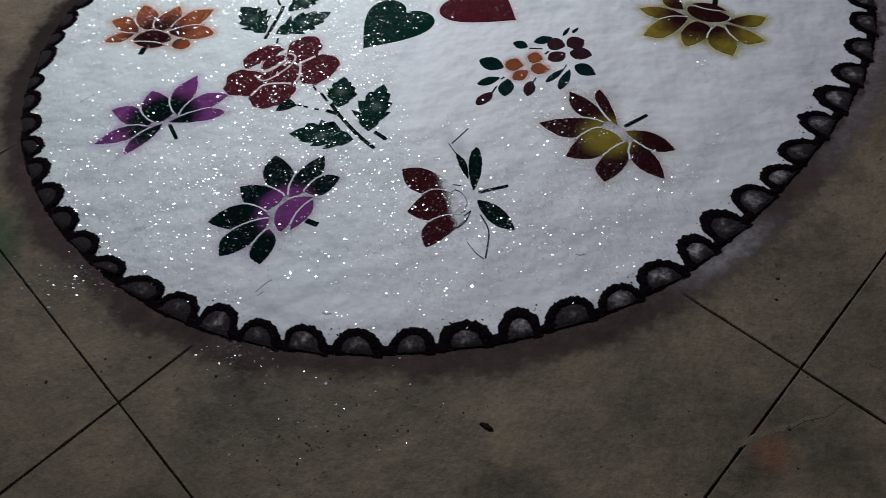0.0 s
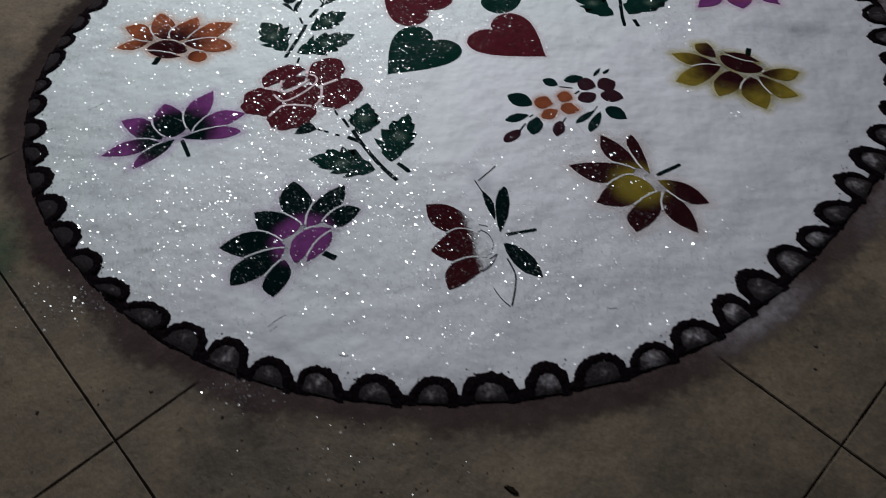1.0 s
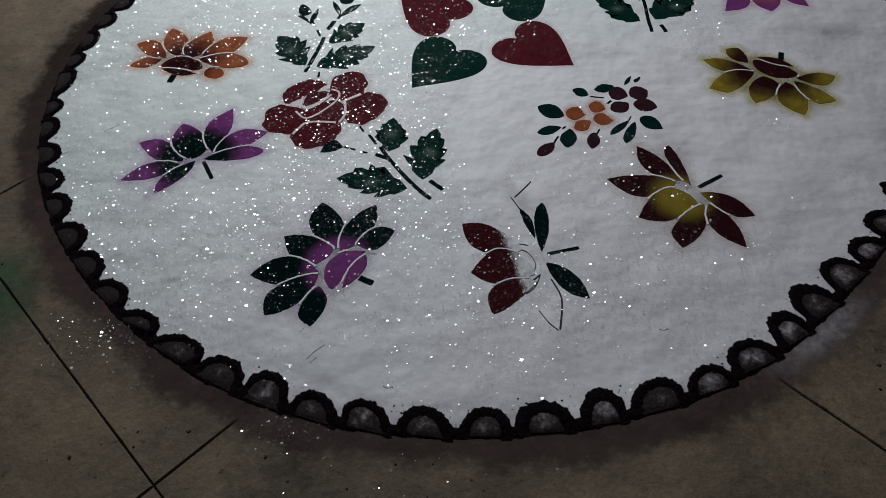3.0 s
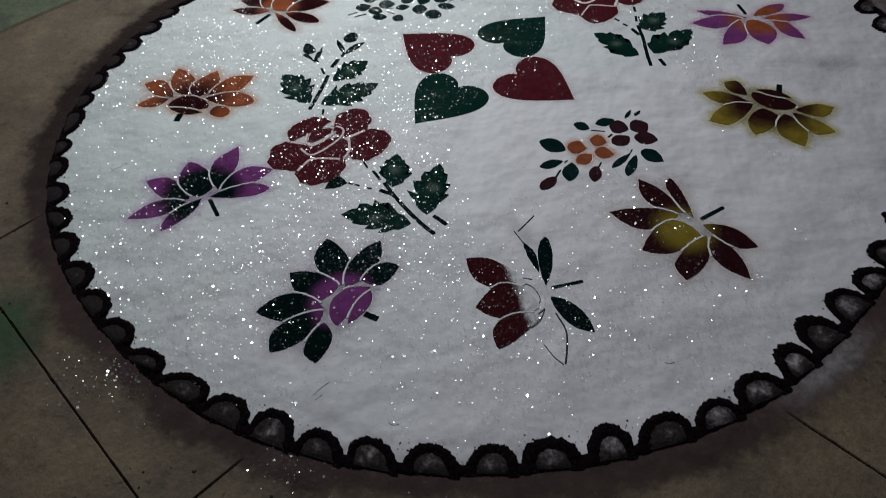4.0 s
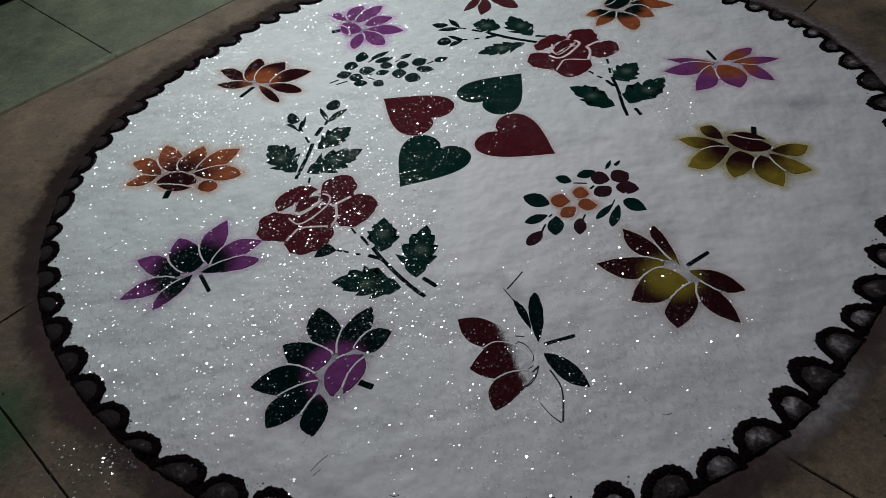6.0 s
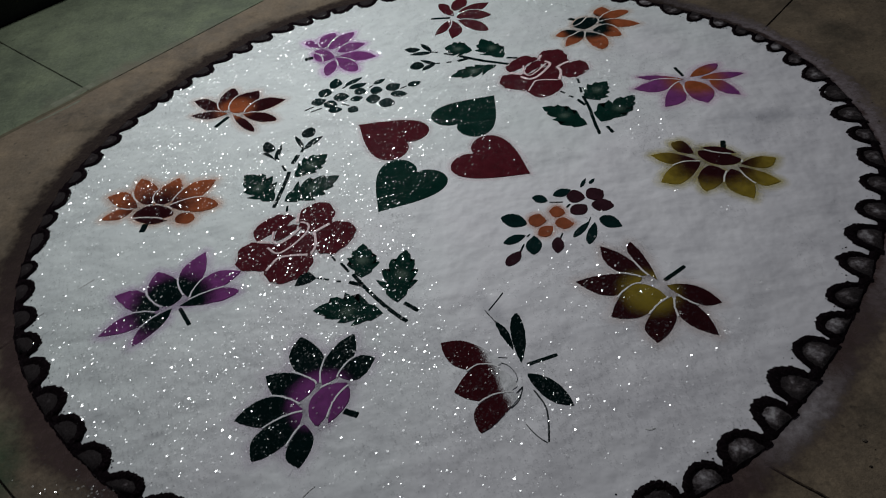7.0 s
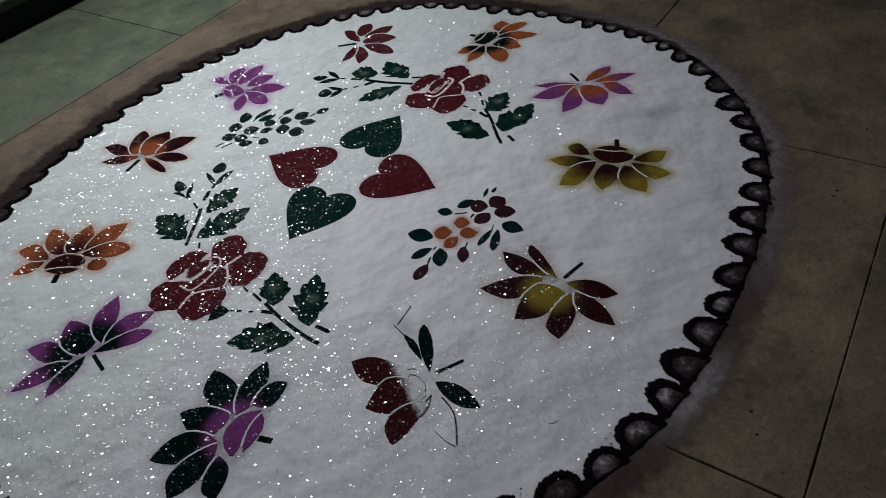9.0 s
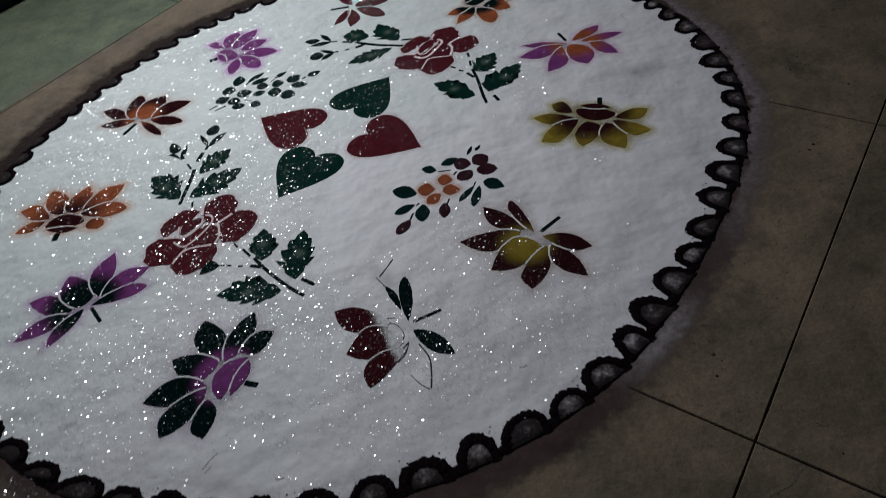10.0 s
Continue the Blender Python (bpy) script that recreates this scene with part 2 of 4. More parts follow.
def smooth(ob):
    for p in ob.data.polygons:
        p.use_smooth = True
    return ob


def mound(outline, z0, height, slope):
    """A heap of powder with that outline: a flat top and a short sloping edge, following the outline inwards."""
    n = len(outline)
    area = sum(outline[i][0] * outline[(i + 1) % n][1] - outline[(i + 1) % n][0] * outline[i][1] for i in range(n))
    if area < 0:
        outline = outline[::-1]
    pts = [Vector(p) for p in outline]
    inner = []
    for i in range(n):
        a, b, c = pts[i - 1], pts[i], pts[(i + 1) % n]
        d1, d2 = (b - a), (c - b)
        d = (d1.normalized() if d1.length > 1e-9 else d2.normalized()) + (d2.normalized() if d2.length > 1e-9 else d1.normalized())
        d = d.normalized() if d.length > 1e-6 else d1.normalized()
        inner.append(b + Vector((-d.y, d.x)) * slope)
    bm = bmesh.new()
    low = [bm.verts.new((p.x, p.y, z0)) for p in pts]
    top = [bm.verts.new((p.x, p.y, z0 + height)) for p in inner]
    for i in range(n):
        j = (i + 1) % n
        bm.faces.new((low[i], low[j], top[j], top[i]))
    bm.faces.new(top)
    bm.faces.new(low[::-1])
    bmesh.ops.triangulate(bm, faces=[f for f in bm.faces if len(f.verts) > 4])
    return bm


# ---- the drawing's outline ----
RADIUS = 0.7930
Z_WHITE = 0.0
WAVES = ((1, 0.0116, -0.0106), (2, 0.0077, 0.0290), (3, 0.0073, -0.0014), (4, 0.0111, 0.0041), (5, 0.0039, 0.0001), (6, 0.0028, 0.0024), (7, -0.0019, 0.0006), (8, -0.0028, -0.0013))



def outer(angle):
    """Radius of the black border's outer edge at that angle, hand-drawn and so not quite round."""
    return RADIUS + sum(a * math.cos(k * angle) + b * math.sin(k * angle) for k, a, b in WAVES)


# ---- floor ----
TURN = radians(46.3)
U, N = Vector((math.cos(TURN), math.sin(TURN))), Vector((-math.sin(TURN), math.cos(TURN)))
JOINT = 0.0022

bm = bmesh.new()
bmesh.ops.create_grid(bm, x_segments=1, y_segments=1, size=30)
bmesh.ops.translate(bm, verts=bm.verts, vec=(0, 0, -0.0017))
floor = tagged(part("floor", bm, MAT_JOINT), "floor of square brown and green-grey stone slabs with dirty joints", "floor", kind="structure")


def lean(u, n):
    """One joint runs slightly askew."""
    return n - 0.0176 * (u + 0.9) + 0.013 if abs(n + 0.315) < 0.001 else n


def slab(u0, u1, n0, n1, mat):
    """A stone with slightly worn, uneven edges."""
    bm = bmesh.new()
    sides, cuts = ((u0, n0, u1, n0), (u1, n0, u1, n1), (u1, n1, u0, n1), (u0, n1, u0, n0)), 40
    mu, mn = (u0 + u1) / 2, (n0 + n1) / 2
    ring = [[], [], []]
    for ua, na, ub, nb in sides:
        for i in range(cuts):
            f = i / cuts
            u, n = ua + (ub - ua) * f, na + (nb - na) * f
            q = Vector((u * 60, n * 60, mu * 7))
            worn = JOINT * 0.5 + 0.0006 * noise.noise(q) + 0.0007 * max(0.0, noise.noise(q * 0.35 + Vector((3, 3, 3))))
            for r, (inset, z) in zip(ring, ((0.0, -0.02), (0.0, -0.0014), (0.0011, 0.0))):
                e = worn + inset
                uu = min(max(u, u0 + e), u1 - e)
                low, high = lean(u, n0) + e, lean(u, n1) - e
                nn = min(max(low + (high - low) * (n - n0) / (n1 - n0), low), high)
                r.append(bm.verts.new((*(U * uu + N * nn), z)))
    c = len(ring[0])
    for a, b in zip(ring, ring[1:]):
        for i in range(c):
            j = (i + 1) % c
            bm.faces.new((a[i], a[j], b[j], b[i]))
    bm.faces.new(ring[-1])
    return part("slab", bm, mat, floor)


ROWS = [-3.94, -3.335, -2.73, -2.125, -1.52, -0.917, -0.315, 0.29, 0.903, 1.478]
COLS = [-3.39, -2.767, -2.144, -1.521, -0.898, -0.275, 0.44, 1.06, 1.68, 2.30, 2.92]
BACK_COLS = [-3.39, -2.45, -1.52, 1.06, 1.68, 2.30, 2.92]
GREEN_COLS = [0.327 + 0.595 * k for k in range(-6, 5)]
for n0, n1 in zip(ROWS, ROWS[1:]):
    green = n0 > 0.8
    # the strip along the green stones is one long piece
    cols = GREEN_COLS if green else BACK_COLS if n0 > 0.2 else COLS
    for u0, u1 in zip(cols, cols[1:]):
        slab(u0, u1, n0, n1, MAT_KOTA if green else MAT_SLAB)

floor.location.z = -0.003


# ---- the step up at the back, its riser's shade put into the colour ----
def step(n_edge, height):
    s = tagged(empty("step"), "low stone step with a shade-darkened riser and a green-grey tread", "step", kind="structure")
    bm = bmesh.new()
    u0, u1, z0, z1 = -2.6, 2.6, -0.02, height - 0.03
    ring = [(n_edge + 0.012, z0), (n_edge + 0.012, z1), (n_edge + 0.5, z1), (n_edge + 0.5, z0)]
    rows = [[bm.verts.new((*(U * u + N * n), z)) for n, z in ring] for u in (u0, u1)]
    for i in range(4):
        bm.faces.new((rows[0][i], rows[0][(i + 1) % 4], rows[1][(i + 1) % 4], rows[1][i]))
    part("riser", bm, MAT_SHADED_RISER, s, "stone riser, its shade put into the colour")
    # tread stones with a rounded nose
    for k in range(-4, 4):
        ua, ub = 0.33 + 0.62 * k + 0.001, 0.33 + 0.62 * (k + 1) - 0.001
        prof = [(n_edge + 0.52, z1)] + [(n_edge, z1)] + [(n_edge + 0.008 - 0.008 * math.cos(a), height - 0.008 + 0.008 * math.sin(a)) for a in (0.2, 0.6, 1.0, 1.57)] + [(n_edge + 0.52, height)]
        bm = bmesh.new()
        ends = [[bm.verts.new((*(U * u + N * n), z)) for n, z in prof] for u in (ua, ub)]
        c = len(prof)
        for i in range(c):
            bm.faces.new((ends[0][i], ends[0][(i + 1) % c], ends[1][(i + 1) % c], ends[1][i]))
        bm.faces.new(ends[0])
        bm.faces.new(ends[1][::-1])
        part("tread", bm, MAT_KOTA, s, "green-grey stone tread")


step(1.48, 0.10)

# ---- white ground of the drawing ----
def white_disc():
    bm = bmesh.new()
    rings, seg = 60, 240
    grid = []
    for k in range(1, rings + 1):
        f = k / rings
        row = []
        for i in range(seg):
            a = 2 * math.pi * i / seg
            r = (outer(a) - 0.010) * f
            x, y = r * math.cos(a), r * math.sin(a)
            z = Z_WHITE + 0.0003 * noise.noise(Vector((x * 9, y * 9, 3.1))) + 0.00015 * noise.noise(Vector((x * 40, y * 40, 7.7)))
            if k == rings:
                z = -0.0035
            row.append(bm.verts.new((x, y, z)))
        grid.append(row)
    c = bm.verts.new((0, 0, Z_WHITE))
    for i in range(seg):
        j = (i + 1) % seg
        bm.faces.new((c, grid[0][i], grid[0][j]))
        for a, b in zip(grid, grid[1:]):
            bm.faces.new((a[i], b[i], b[j], a[j]))
    return smooth(part("rangoli_ground", bm, MAT_WHITE))


ground = tagged(white_disc(), "round bed of white rangoli powder spread on the slabs", "rangoli")


# ---- scalloped black border ----
# each arch: where its middle stands and how wide it is (degrees), how far its tip leans aside (degrees), and the tip's radius (mm)
ARCHES_FRONT = [
    (-137.5, 5.0, 0.2, 777), (-132.5, 5.0, 0.4, 778), (-127.5, 4.9, 1.0, 781), (-122.1, 5.9, 1.2, 776), (-116.4, 5.4, 0.1, 774), (-111.3, 4.9, -0.3, 767),
    (-106.4, 5.0, -0.5, 773), (-101.5, 4.9, -0.8, 767), (-96.4, 5.4, -0.3, 763), (-91.2, 4.9, 0.2, 758), (-85.8, 5.8, -0.2, 752), (-80.6, 4.6, 0.3, 743),
    (-75.5, 5.7, 0.7, 746), (-70.0, 5.2, 0.3, 748), (-64.6, 5.7, -0.2, 736), (-59.4, 4.6, -0.0, 723), (-54.5, 5.3, -0.4, 708)]
ARCHES_RIGHT = [
    (-49.1, 5.5, -0.2, 709), (-43.8, 5.1, -0.8, 716), (-38.5, 5.4, -1.1, 712), (-33.3, 5.0, 0.1, 712), (-27.9, 5.8, 0.1, 718), (-22.5, 5.1, -0.1, 738),
    (-17.3, 5.2, 0.4, 754), (-11.9, 5.7, 0.6, 767), (-6.6, 4.9, 0.2, 773), (-1.5, 5.3, -0.1, 770), (4.1, 5.8, -0.6, 784), (9.6, 5.1, -0.9, 788),
    (14.4, 4.6, -0.9, 789), (18.6, 3.6, -0.7, 794), (22.0, 3.2, -0.6, 797), (25.6, 4.0, -0.8, 786), (29.9, 4.6, -0.9, 776), (34.1, 3.7, -0.7, 761),
    (38.8, 5.8, -0.8, 760)]
ARCHES_BACK = [
    (44.1, 4.7, -0.5, 759), (49.1, 5.3, -0.3, 749), (54.1, 4.7, -0.4, 740), (58.9, 4.8, -0.4, 756), (63.6, 4.7, -0.1, 757), (68.2, 4.4, -0.3, 762),
    (72.6, 4.5, 0.4, 761), (77.1, 4.5, 0.4, 750), (81.8, 4.7, 0.2, 741), (86.6, 5.0, 0.3, 737), (91.7, 5.2, 0.0, 732), (96.7, 4.7, 0.2, 727),
    (101.6, 5.0, 0.6, 717), (106.8, 5.5, 1.0, 718), (112.0, 4.8, -0.0, 715), (116.6, 4.5, -0.9, 708), (121.3, 5.1, -1.0, 712), (126.3, 4.8, -0.9, 706)]
ARCHES_LEFT = [
    (131.1, 4.8, -0.4, 700), (136.0, 5.0, -0.7, 707), (141.1, 5.2, -0.2, 695), (146.0, 4.6, 0.2, 702), (150.6, 4.5, 0.6, 707), (155.6, 5.6, -0.8, 720),
    (160.6, 4.5, -0.7, 723), (165.2, 4.8, -0.3, 725), (169.9, 4.6, 0.2, 735), (174.6, 4.7, 0.0, 745), (179.6, 5.4, -0.0, 755), (-175.6, 4.1, -0.4, 763),
    (-170.7, 5.8, -1.2, 766), (-166.0, 3.6, -0.2, 777), (-161.8, 4.7, -0.3, 778), (-157.3, 4.5, 0.3, 776), (-152.8, 4.5, 0.6, 778), (-147.8, 5.4, 0.1, 777),
    (-142.6, 5.1, 0.3, 775)]
ARCHES = ARCHES_FRONT + ARCHES_RIGHT + ARCHES_BACK + ARCHES_LEFT
rng = random.Random(7)


def polar(r, a, z):
    return (r * math.cos(a), r * math.sin(a), z)


def border_band():
    """The black ring on which the scallops stand, ragged on both sides."""
    bm = bmesh.new()
    seg, rows = 1440, []
    for i in range(seg):
        a = 2 * math.pi * i / seg
        r, c = outer(a), Vector((math.cos(a), math.sin(a), 0.0))
        j = 0.0040 * noise.noise(c * 22) + 0.0025 * noise.noise(c * 75) + 0.0012 * noise.noise(c * 260)
        k_in = 0.0030 * noise.noise(c * 30 + Vector((5, 1, 2))) + 0.0020 * noise.noise(c * 160 + Vector((1, 7, 3)))
        prof = ((-0.0185 + k_in, -0.003), (-0.0160 + 0.8 * k_in, 0.0002), (-0.011, 0.0006), (-0.005 + 0.5 * j, -0.0006), (-0.001 + j, -0.0031))
        rows.append([bm.verts.new(polar(r + d, a, z + (0.0009 * noise.noise(c * 300 + Vector((d * 900, 0, 0))) if 0 < k < 4 else 0))) for k, (d, z) in enumerate(prof)])
    for i in range(seg):
        a, b = rows[i], rows[(i + 1) % seg]
        for k in range(4):
            bm.faces.new((a[k], a[k + 1], b[k + 1], b[k]))
    return smooth(part("border_band", bm, MAT_BLACK, border))


def scallop(angle, width, lean, depth, seed):
    """One arch of black powder on the ring, its hollow filled with smudged grey."""
    r0 = outer(angle) - 0.003
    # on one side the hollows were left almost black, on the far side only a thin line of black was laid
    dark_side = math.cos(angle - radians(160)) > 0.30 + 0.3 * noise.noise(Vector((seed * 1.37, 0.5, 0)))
    thin_side = max(0.0, math.cos(angle - radians(30)))
    def at(x, y, z):
        return polar(r0 - y, angle + x / r0, z)
    width *= 1.0 - 0.15 * thin_side
    steps, rings = 84, 6
    slim = rng.uniform(0.36, 0.52) - 0.15 * thin_side
    square = rng.uniform(0.62, 0.85)
    bm = bmesh.new()
    grid = []
    for i in range(steps + 1):
        p = math.pi * i / steps
        cx, sy = math.cos(p), max(0.0, math.sin(p)) ** square
        row = []
        for k in range(rings):
            f = k / (rings - 1)
            q = Vector((cx * 3.1 + seed * 9.7, sy * 3.1, f * 1.3))
            rag = 1 + (0.07 * noise.noise(q * 1.6) + 0.045 * noise.noise(q * 6.0) + 0.05 * noise.noise(q * 15.0) + 0.03 * noise.noise(q * 34.0)) * (1.0 if k < 2 else 0.9 * (1 - 0.4 * f))
            sx, sd = (1 - slim * f) * rag, (1 - 0.85 * slim * f) * rag
            z = -0.003 if k == 0 else 0.0005 + 0.0030 * math.sin(math.pi * min(1.0, 0.12 + 0.84 * f)) + 0.0014 * noise.noise(q * 9.0)
            z = -0.003 + (z + 0.003) * min(1.0, 0.30 + 2.0 * math.sin(p))
            row.append(bm.verts.new(at(width * 0.5 * cx * sx + lean * sy, depth * sy * sd - 0.001, z)))
        grid.append(row)
    for a, b in zip(grid, grid[1:]):
        for k in range(rings - 1):
            bm.faces.new((a[k], b[k], b[k + 1], a[k + 1]))
    arch = smooth(part("scallop", bm, MAT_BLACK, border))
    bm = bmesh.new()
    n = 26
    wide, tall = 0.5 * (1.06 - slim), 1.03 - 0.85 * slim
    ragged = [1 + 0.16 * noise.noise(Vector((i * 0.55, seed * 3.3, 1.5))) for i in range(n + 1)]
    base, mid = [], []
    for i in range(n + 1):
        p = math.pi * i / n
        c, sn = math.cos(p), max(0.0, math.sin(p))
        base.append(bm.verts.new(at(width * wide * ragged[i] * c + lean * sn, depth * tall * ragged[i] * sn ** square + 0.0015 * (1 - sn), -0.0008 + 0.0018 * min(1.0, 2.5 * sn))))
        mid.append(bm.verts.new(at(width * 0.22 * c + 0.7 * lean, 0.005 + depth * 0.45 * sn, 0.0019 + 0.0010 * noise.noise(Vector((i * 0.7, seed, 0))))))
    for i in range(n):
        bm.faces.new((base[i], base[i + 1], mid[i + 1], mid[i]))
    bm.faces.new(mid)
    bm.faces.new((base[n], base[0], mid[0], mid[n]))
    mid_at = Vector(at(0.7 * lean, depth * 0.40, 0))
    bmesh.ops.translate(bm, verts=bm.verts, vec=-mid_at)
    dull = math.cos(angle + radians(125)) > 0.80
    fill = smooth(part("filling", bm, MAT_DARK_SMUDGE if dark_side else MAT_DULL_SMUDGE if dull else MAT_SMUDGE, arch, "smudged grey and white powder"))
    fill.location = mid_at


border = tagged(empty("scalloped_border"), "scalloped border of black powder arches with smudged grey hollows", "border")
border_band()
for i, (deg, wide, aside, tip) in enumerate(ARCHES):
    r = outer(radians(deg)) - 0.003
    scallop(radians(deg), radians(wide) * r * 0.99, radians(aside) * r, r - tip / 1000 + 0.003, i + 1)


def black_crumbs(count):
    """Grains of black powder that rolled off the arches onto the white."""
    bm = bmesh.new()
    g = random.Random(23)
    for k in range(count):
        deg, wide, aside, tip = g.choice(ARCHES)
        a = radians(deg + g.choice((-1, 1)) * wide * g.uniform(0.25, 0.60))
        r = tip / 1000 + g.uniform(0.002, 0.022) - 0.012 * g.random() ** 6
        size = 0.0005 + 0.0009 * g.random() ** 3
        made = bmesh.ops.create_icosphere(bm, subdivisions=1, radius=size)["verts"]
        for v in made:
            v.co = Vector((v.co.x * 1.3, v.co.y, v.co.z * 0.7)) + Vector(polar(r, a, 0.0003))
    tagged(part("black_powder_crumbs", bm, MAT_BLACK), "grains of black powder strewn along the arches", "powder", kind="stuff")


black_crumbs(330)


# ---- powder motifs ----
PETAL_Z, PETAL_H = -0.0012, 0.0021


def petal_outline(row, serrated=0, waver=0.0):
    """Row: base, tip, then for each side where it is widest (percent), how wide, and how blunt base and tip are; lengths in mm."""
    bx, by, tx, ty, f1, w1, f2, w2, pb, pt = row
    b, t = Vector((bx, by)) / 1000, Vector((tx, ty)) / 1000
    n = Vector((-(t - b).y, (t - b).x)).normalized()
    steps = 24

    def side(f, w):
        if serrated:
            places = [(0.06, 1.0), (0.14, 1.0)]
            for k in range(serrated):
                s0 = 0.18 + 0.80 * k / serrated
                s1 = 0.18 + 0.80 * (k + 1) / serrated
                places += [(s0 + 0.15 * (s1 - s0), 0.80), (s0 + 0.60 * (s1 - s0), 1.02), (s1 + 0.12 * (s1 - s0), 1.22), (s1 - 0.03, 0.60)]
            places = places[:-2]
        else:
            places = [(0.5 - 0.5 * math.cos(math.pi * i / steps), 1.0) for i in range(1, steps)]
        pts = []
        for s, grow in places:
            c = min(s, 0.985)
            g = math.sin(math.pi / 2 * (c / f)) ** pb if c < f else math.sin(math.pi / 2 * (1 - c) / (1 - f)) ** pt
            pts.append(b + (t - b) * s + n * (w / 1000 * g * grow))
        return pts

    pb, pt = pb / 100, pt / 100
    up, down = side(f1 / 100, w1), side(f2 / 100, w2)
    pts = [b] + up + [t] + down[::-1]
    # the hand-sifted edge wavers a little
    out = []
    for p in pts:
        q = Vector((p.x * 260 + bx, p.y * 260 + by, 1.7))
        fine = q * 3.1
        slow = Vector((p.x * 75 + bx, p.y * 75 + by, 4.2))
        p = p + Vector((noise.noise(slow), noise.noise(slow + Vector((2, 6, 1))))) * waver
        out.append((p.x + 0.0009 * noise.noise(q) + 0.0004 * noise.noise(fine), p.y + 0.0009 * noise.noise(q + Vector((9, 4, 2))) + 0.0004 * noise.noise(fine + Vector((3, 8, 5)))))
    return out


def petal(name, row, mat, parent, serrated=0, label="", waver=0.0):
    if len(row) == 5:
        bx, by, tx, ty, w = row
        row = (bx, by, tx, ty, 44 + rng.randint(-6, 8), w, 46 + rng.randint(-8, 8), -w, 58 + rng.randint(-8, 12), 80 + rng.randint(-15, 20))
    bm = mound(petal_outline(row, serrated, waver), PETAL_Z, PETAL_H + rng.uniform(0, 0.0002), 0.0003 if serrated else 0.0008)
    mid = (0.42 * (row[0] + row[2]) / 840 + 0.0, 0.42 * (row[1] + row[3]) / 840, 0) if serrated else (0, 0, 0)
    bmesh.ops.translate(bm, verts=bm.verts, vec=(-mid[0], -mid[1], 0))
    ob = part(name, bm, mat, parent, label)
    ob.location = mid
    return ob


def line(name, data, mat, parent, label="", raised=0.0):
    """A run of powder along a bent line; places and width in mm."""
    flat, width = data
    pts = [Vector((flat[i], flat[i + 1])) / 1000 for i in range(0, len(flat), 2)]
    fine = []
    for i in range(len(pts) - 1):
        p0, p1, p2, p3 = pts[max(i - 1, 0)], pts[i], pts[i + 1], pts[min(i + 2, len(pts) - 1)]
        for k in range(6):
            u = k / 6
            fine.append(0.5 * ((2 * p1) + (p2 - p0) * u + (2 * p0 - 5 * p1 + 4 * p2 - p3) * u * u + (3 * p1 - p0 - 3 * p2 + p3) * u ** 3))
    fine.append(pts[-1])
    left, right = [], []
    for i, p in enumerate(fine):
        d = (fine[min(i + 1, len(fine) - 1)] - fine[max(i - 1, 0)]).normalized()
        n = Vector((-d.y, d.x))
        h = width / 2000
        j = 0.16 * h
        left.append(p + n * (h + j * noise.noise(Vector((p.x * 400, p.y * 400, 0.3)))))
        right.append(p - n * (h + j * noise.noise(Vector((p.x * 400, p.y * 400, 5.3)))))
    lift, inset = raised, min(0.001, width / 4000) / (width / 2000)
    bm = bmesh.new()
    prev = None
    for i, (a, c) in enumerate(zip(left, right)):
        end = 1.0 if 0 < i < len(left) - 1 else 0.3
        m = (a + c) / 2
        a, c = m + (a - m) * (0.75 + 0.25 * end), m + (c - m) * (0.75 + 0.25 * end)
        row = [bm.verts.new((*a, PETAL_Z)), bm.verts.new((*(a + (m - a) * inset), PETAL_Z + (PETAL_H + lift) * end)), bm.verts.new((*(c + (m - c) * inset), PETAL_Z + (PETAL_H + lift) * end)), bm.verts.new((*c, PETAL_Z))]
        if prev:
            for k in range(3):
                bm.faces.new((prev[k], prev[k + 1], row[k + 1], row[k]))
        else:
            bm.faces.new(row)
        prev = row
    bm.faces.new(prev[::-1])
    return part(name, bm, mat, parent, label)


def dust_material(colour, strength):
    """A breath of colour that settled on the white just outside a petal and fades outwards."""
    m, nt, b = material("settled_dust", 1.0, 0, 0.1)
    b.inputs["Base Color"].default_value = (*colour, 1)
    tex = nt.nodes.new("ShaderNodeUVMap")
    tex.uv_map = "across"
    sep = nt.nodes.new("ShaderNodeSeparateXYZ")
    nt.links.new(tex.outputs[0], sep.inputs[0])
    fade = math_node(nt, "MULTIPLY", math_node(nt, "POWER", math_node(nt, "SUBTRACT", 1.0, sep.outputs[1]), 1.6), strength)
    v = place_vec(nt)
    fade = math_node(nt, "MULTIPLY", fade, math_node(nt, "MULTIPLY", noise_node(nt, v, 40.0, 4, 0.6), 2.0))
    fade = math_node(nt, "MULTIPLY", fade, math_node(nt, "ADD", noise_node(nt, v, 500.0, 3, 0.7), 0.5))
    nt.links.new(fade, b.inputs["Alpha"])
    return m


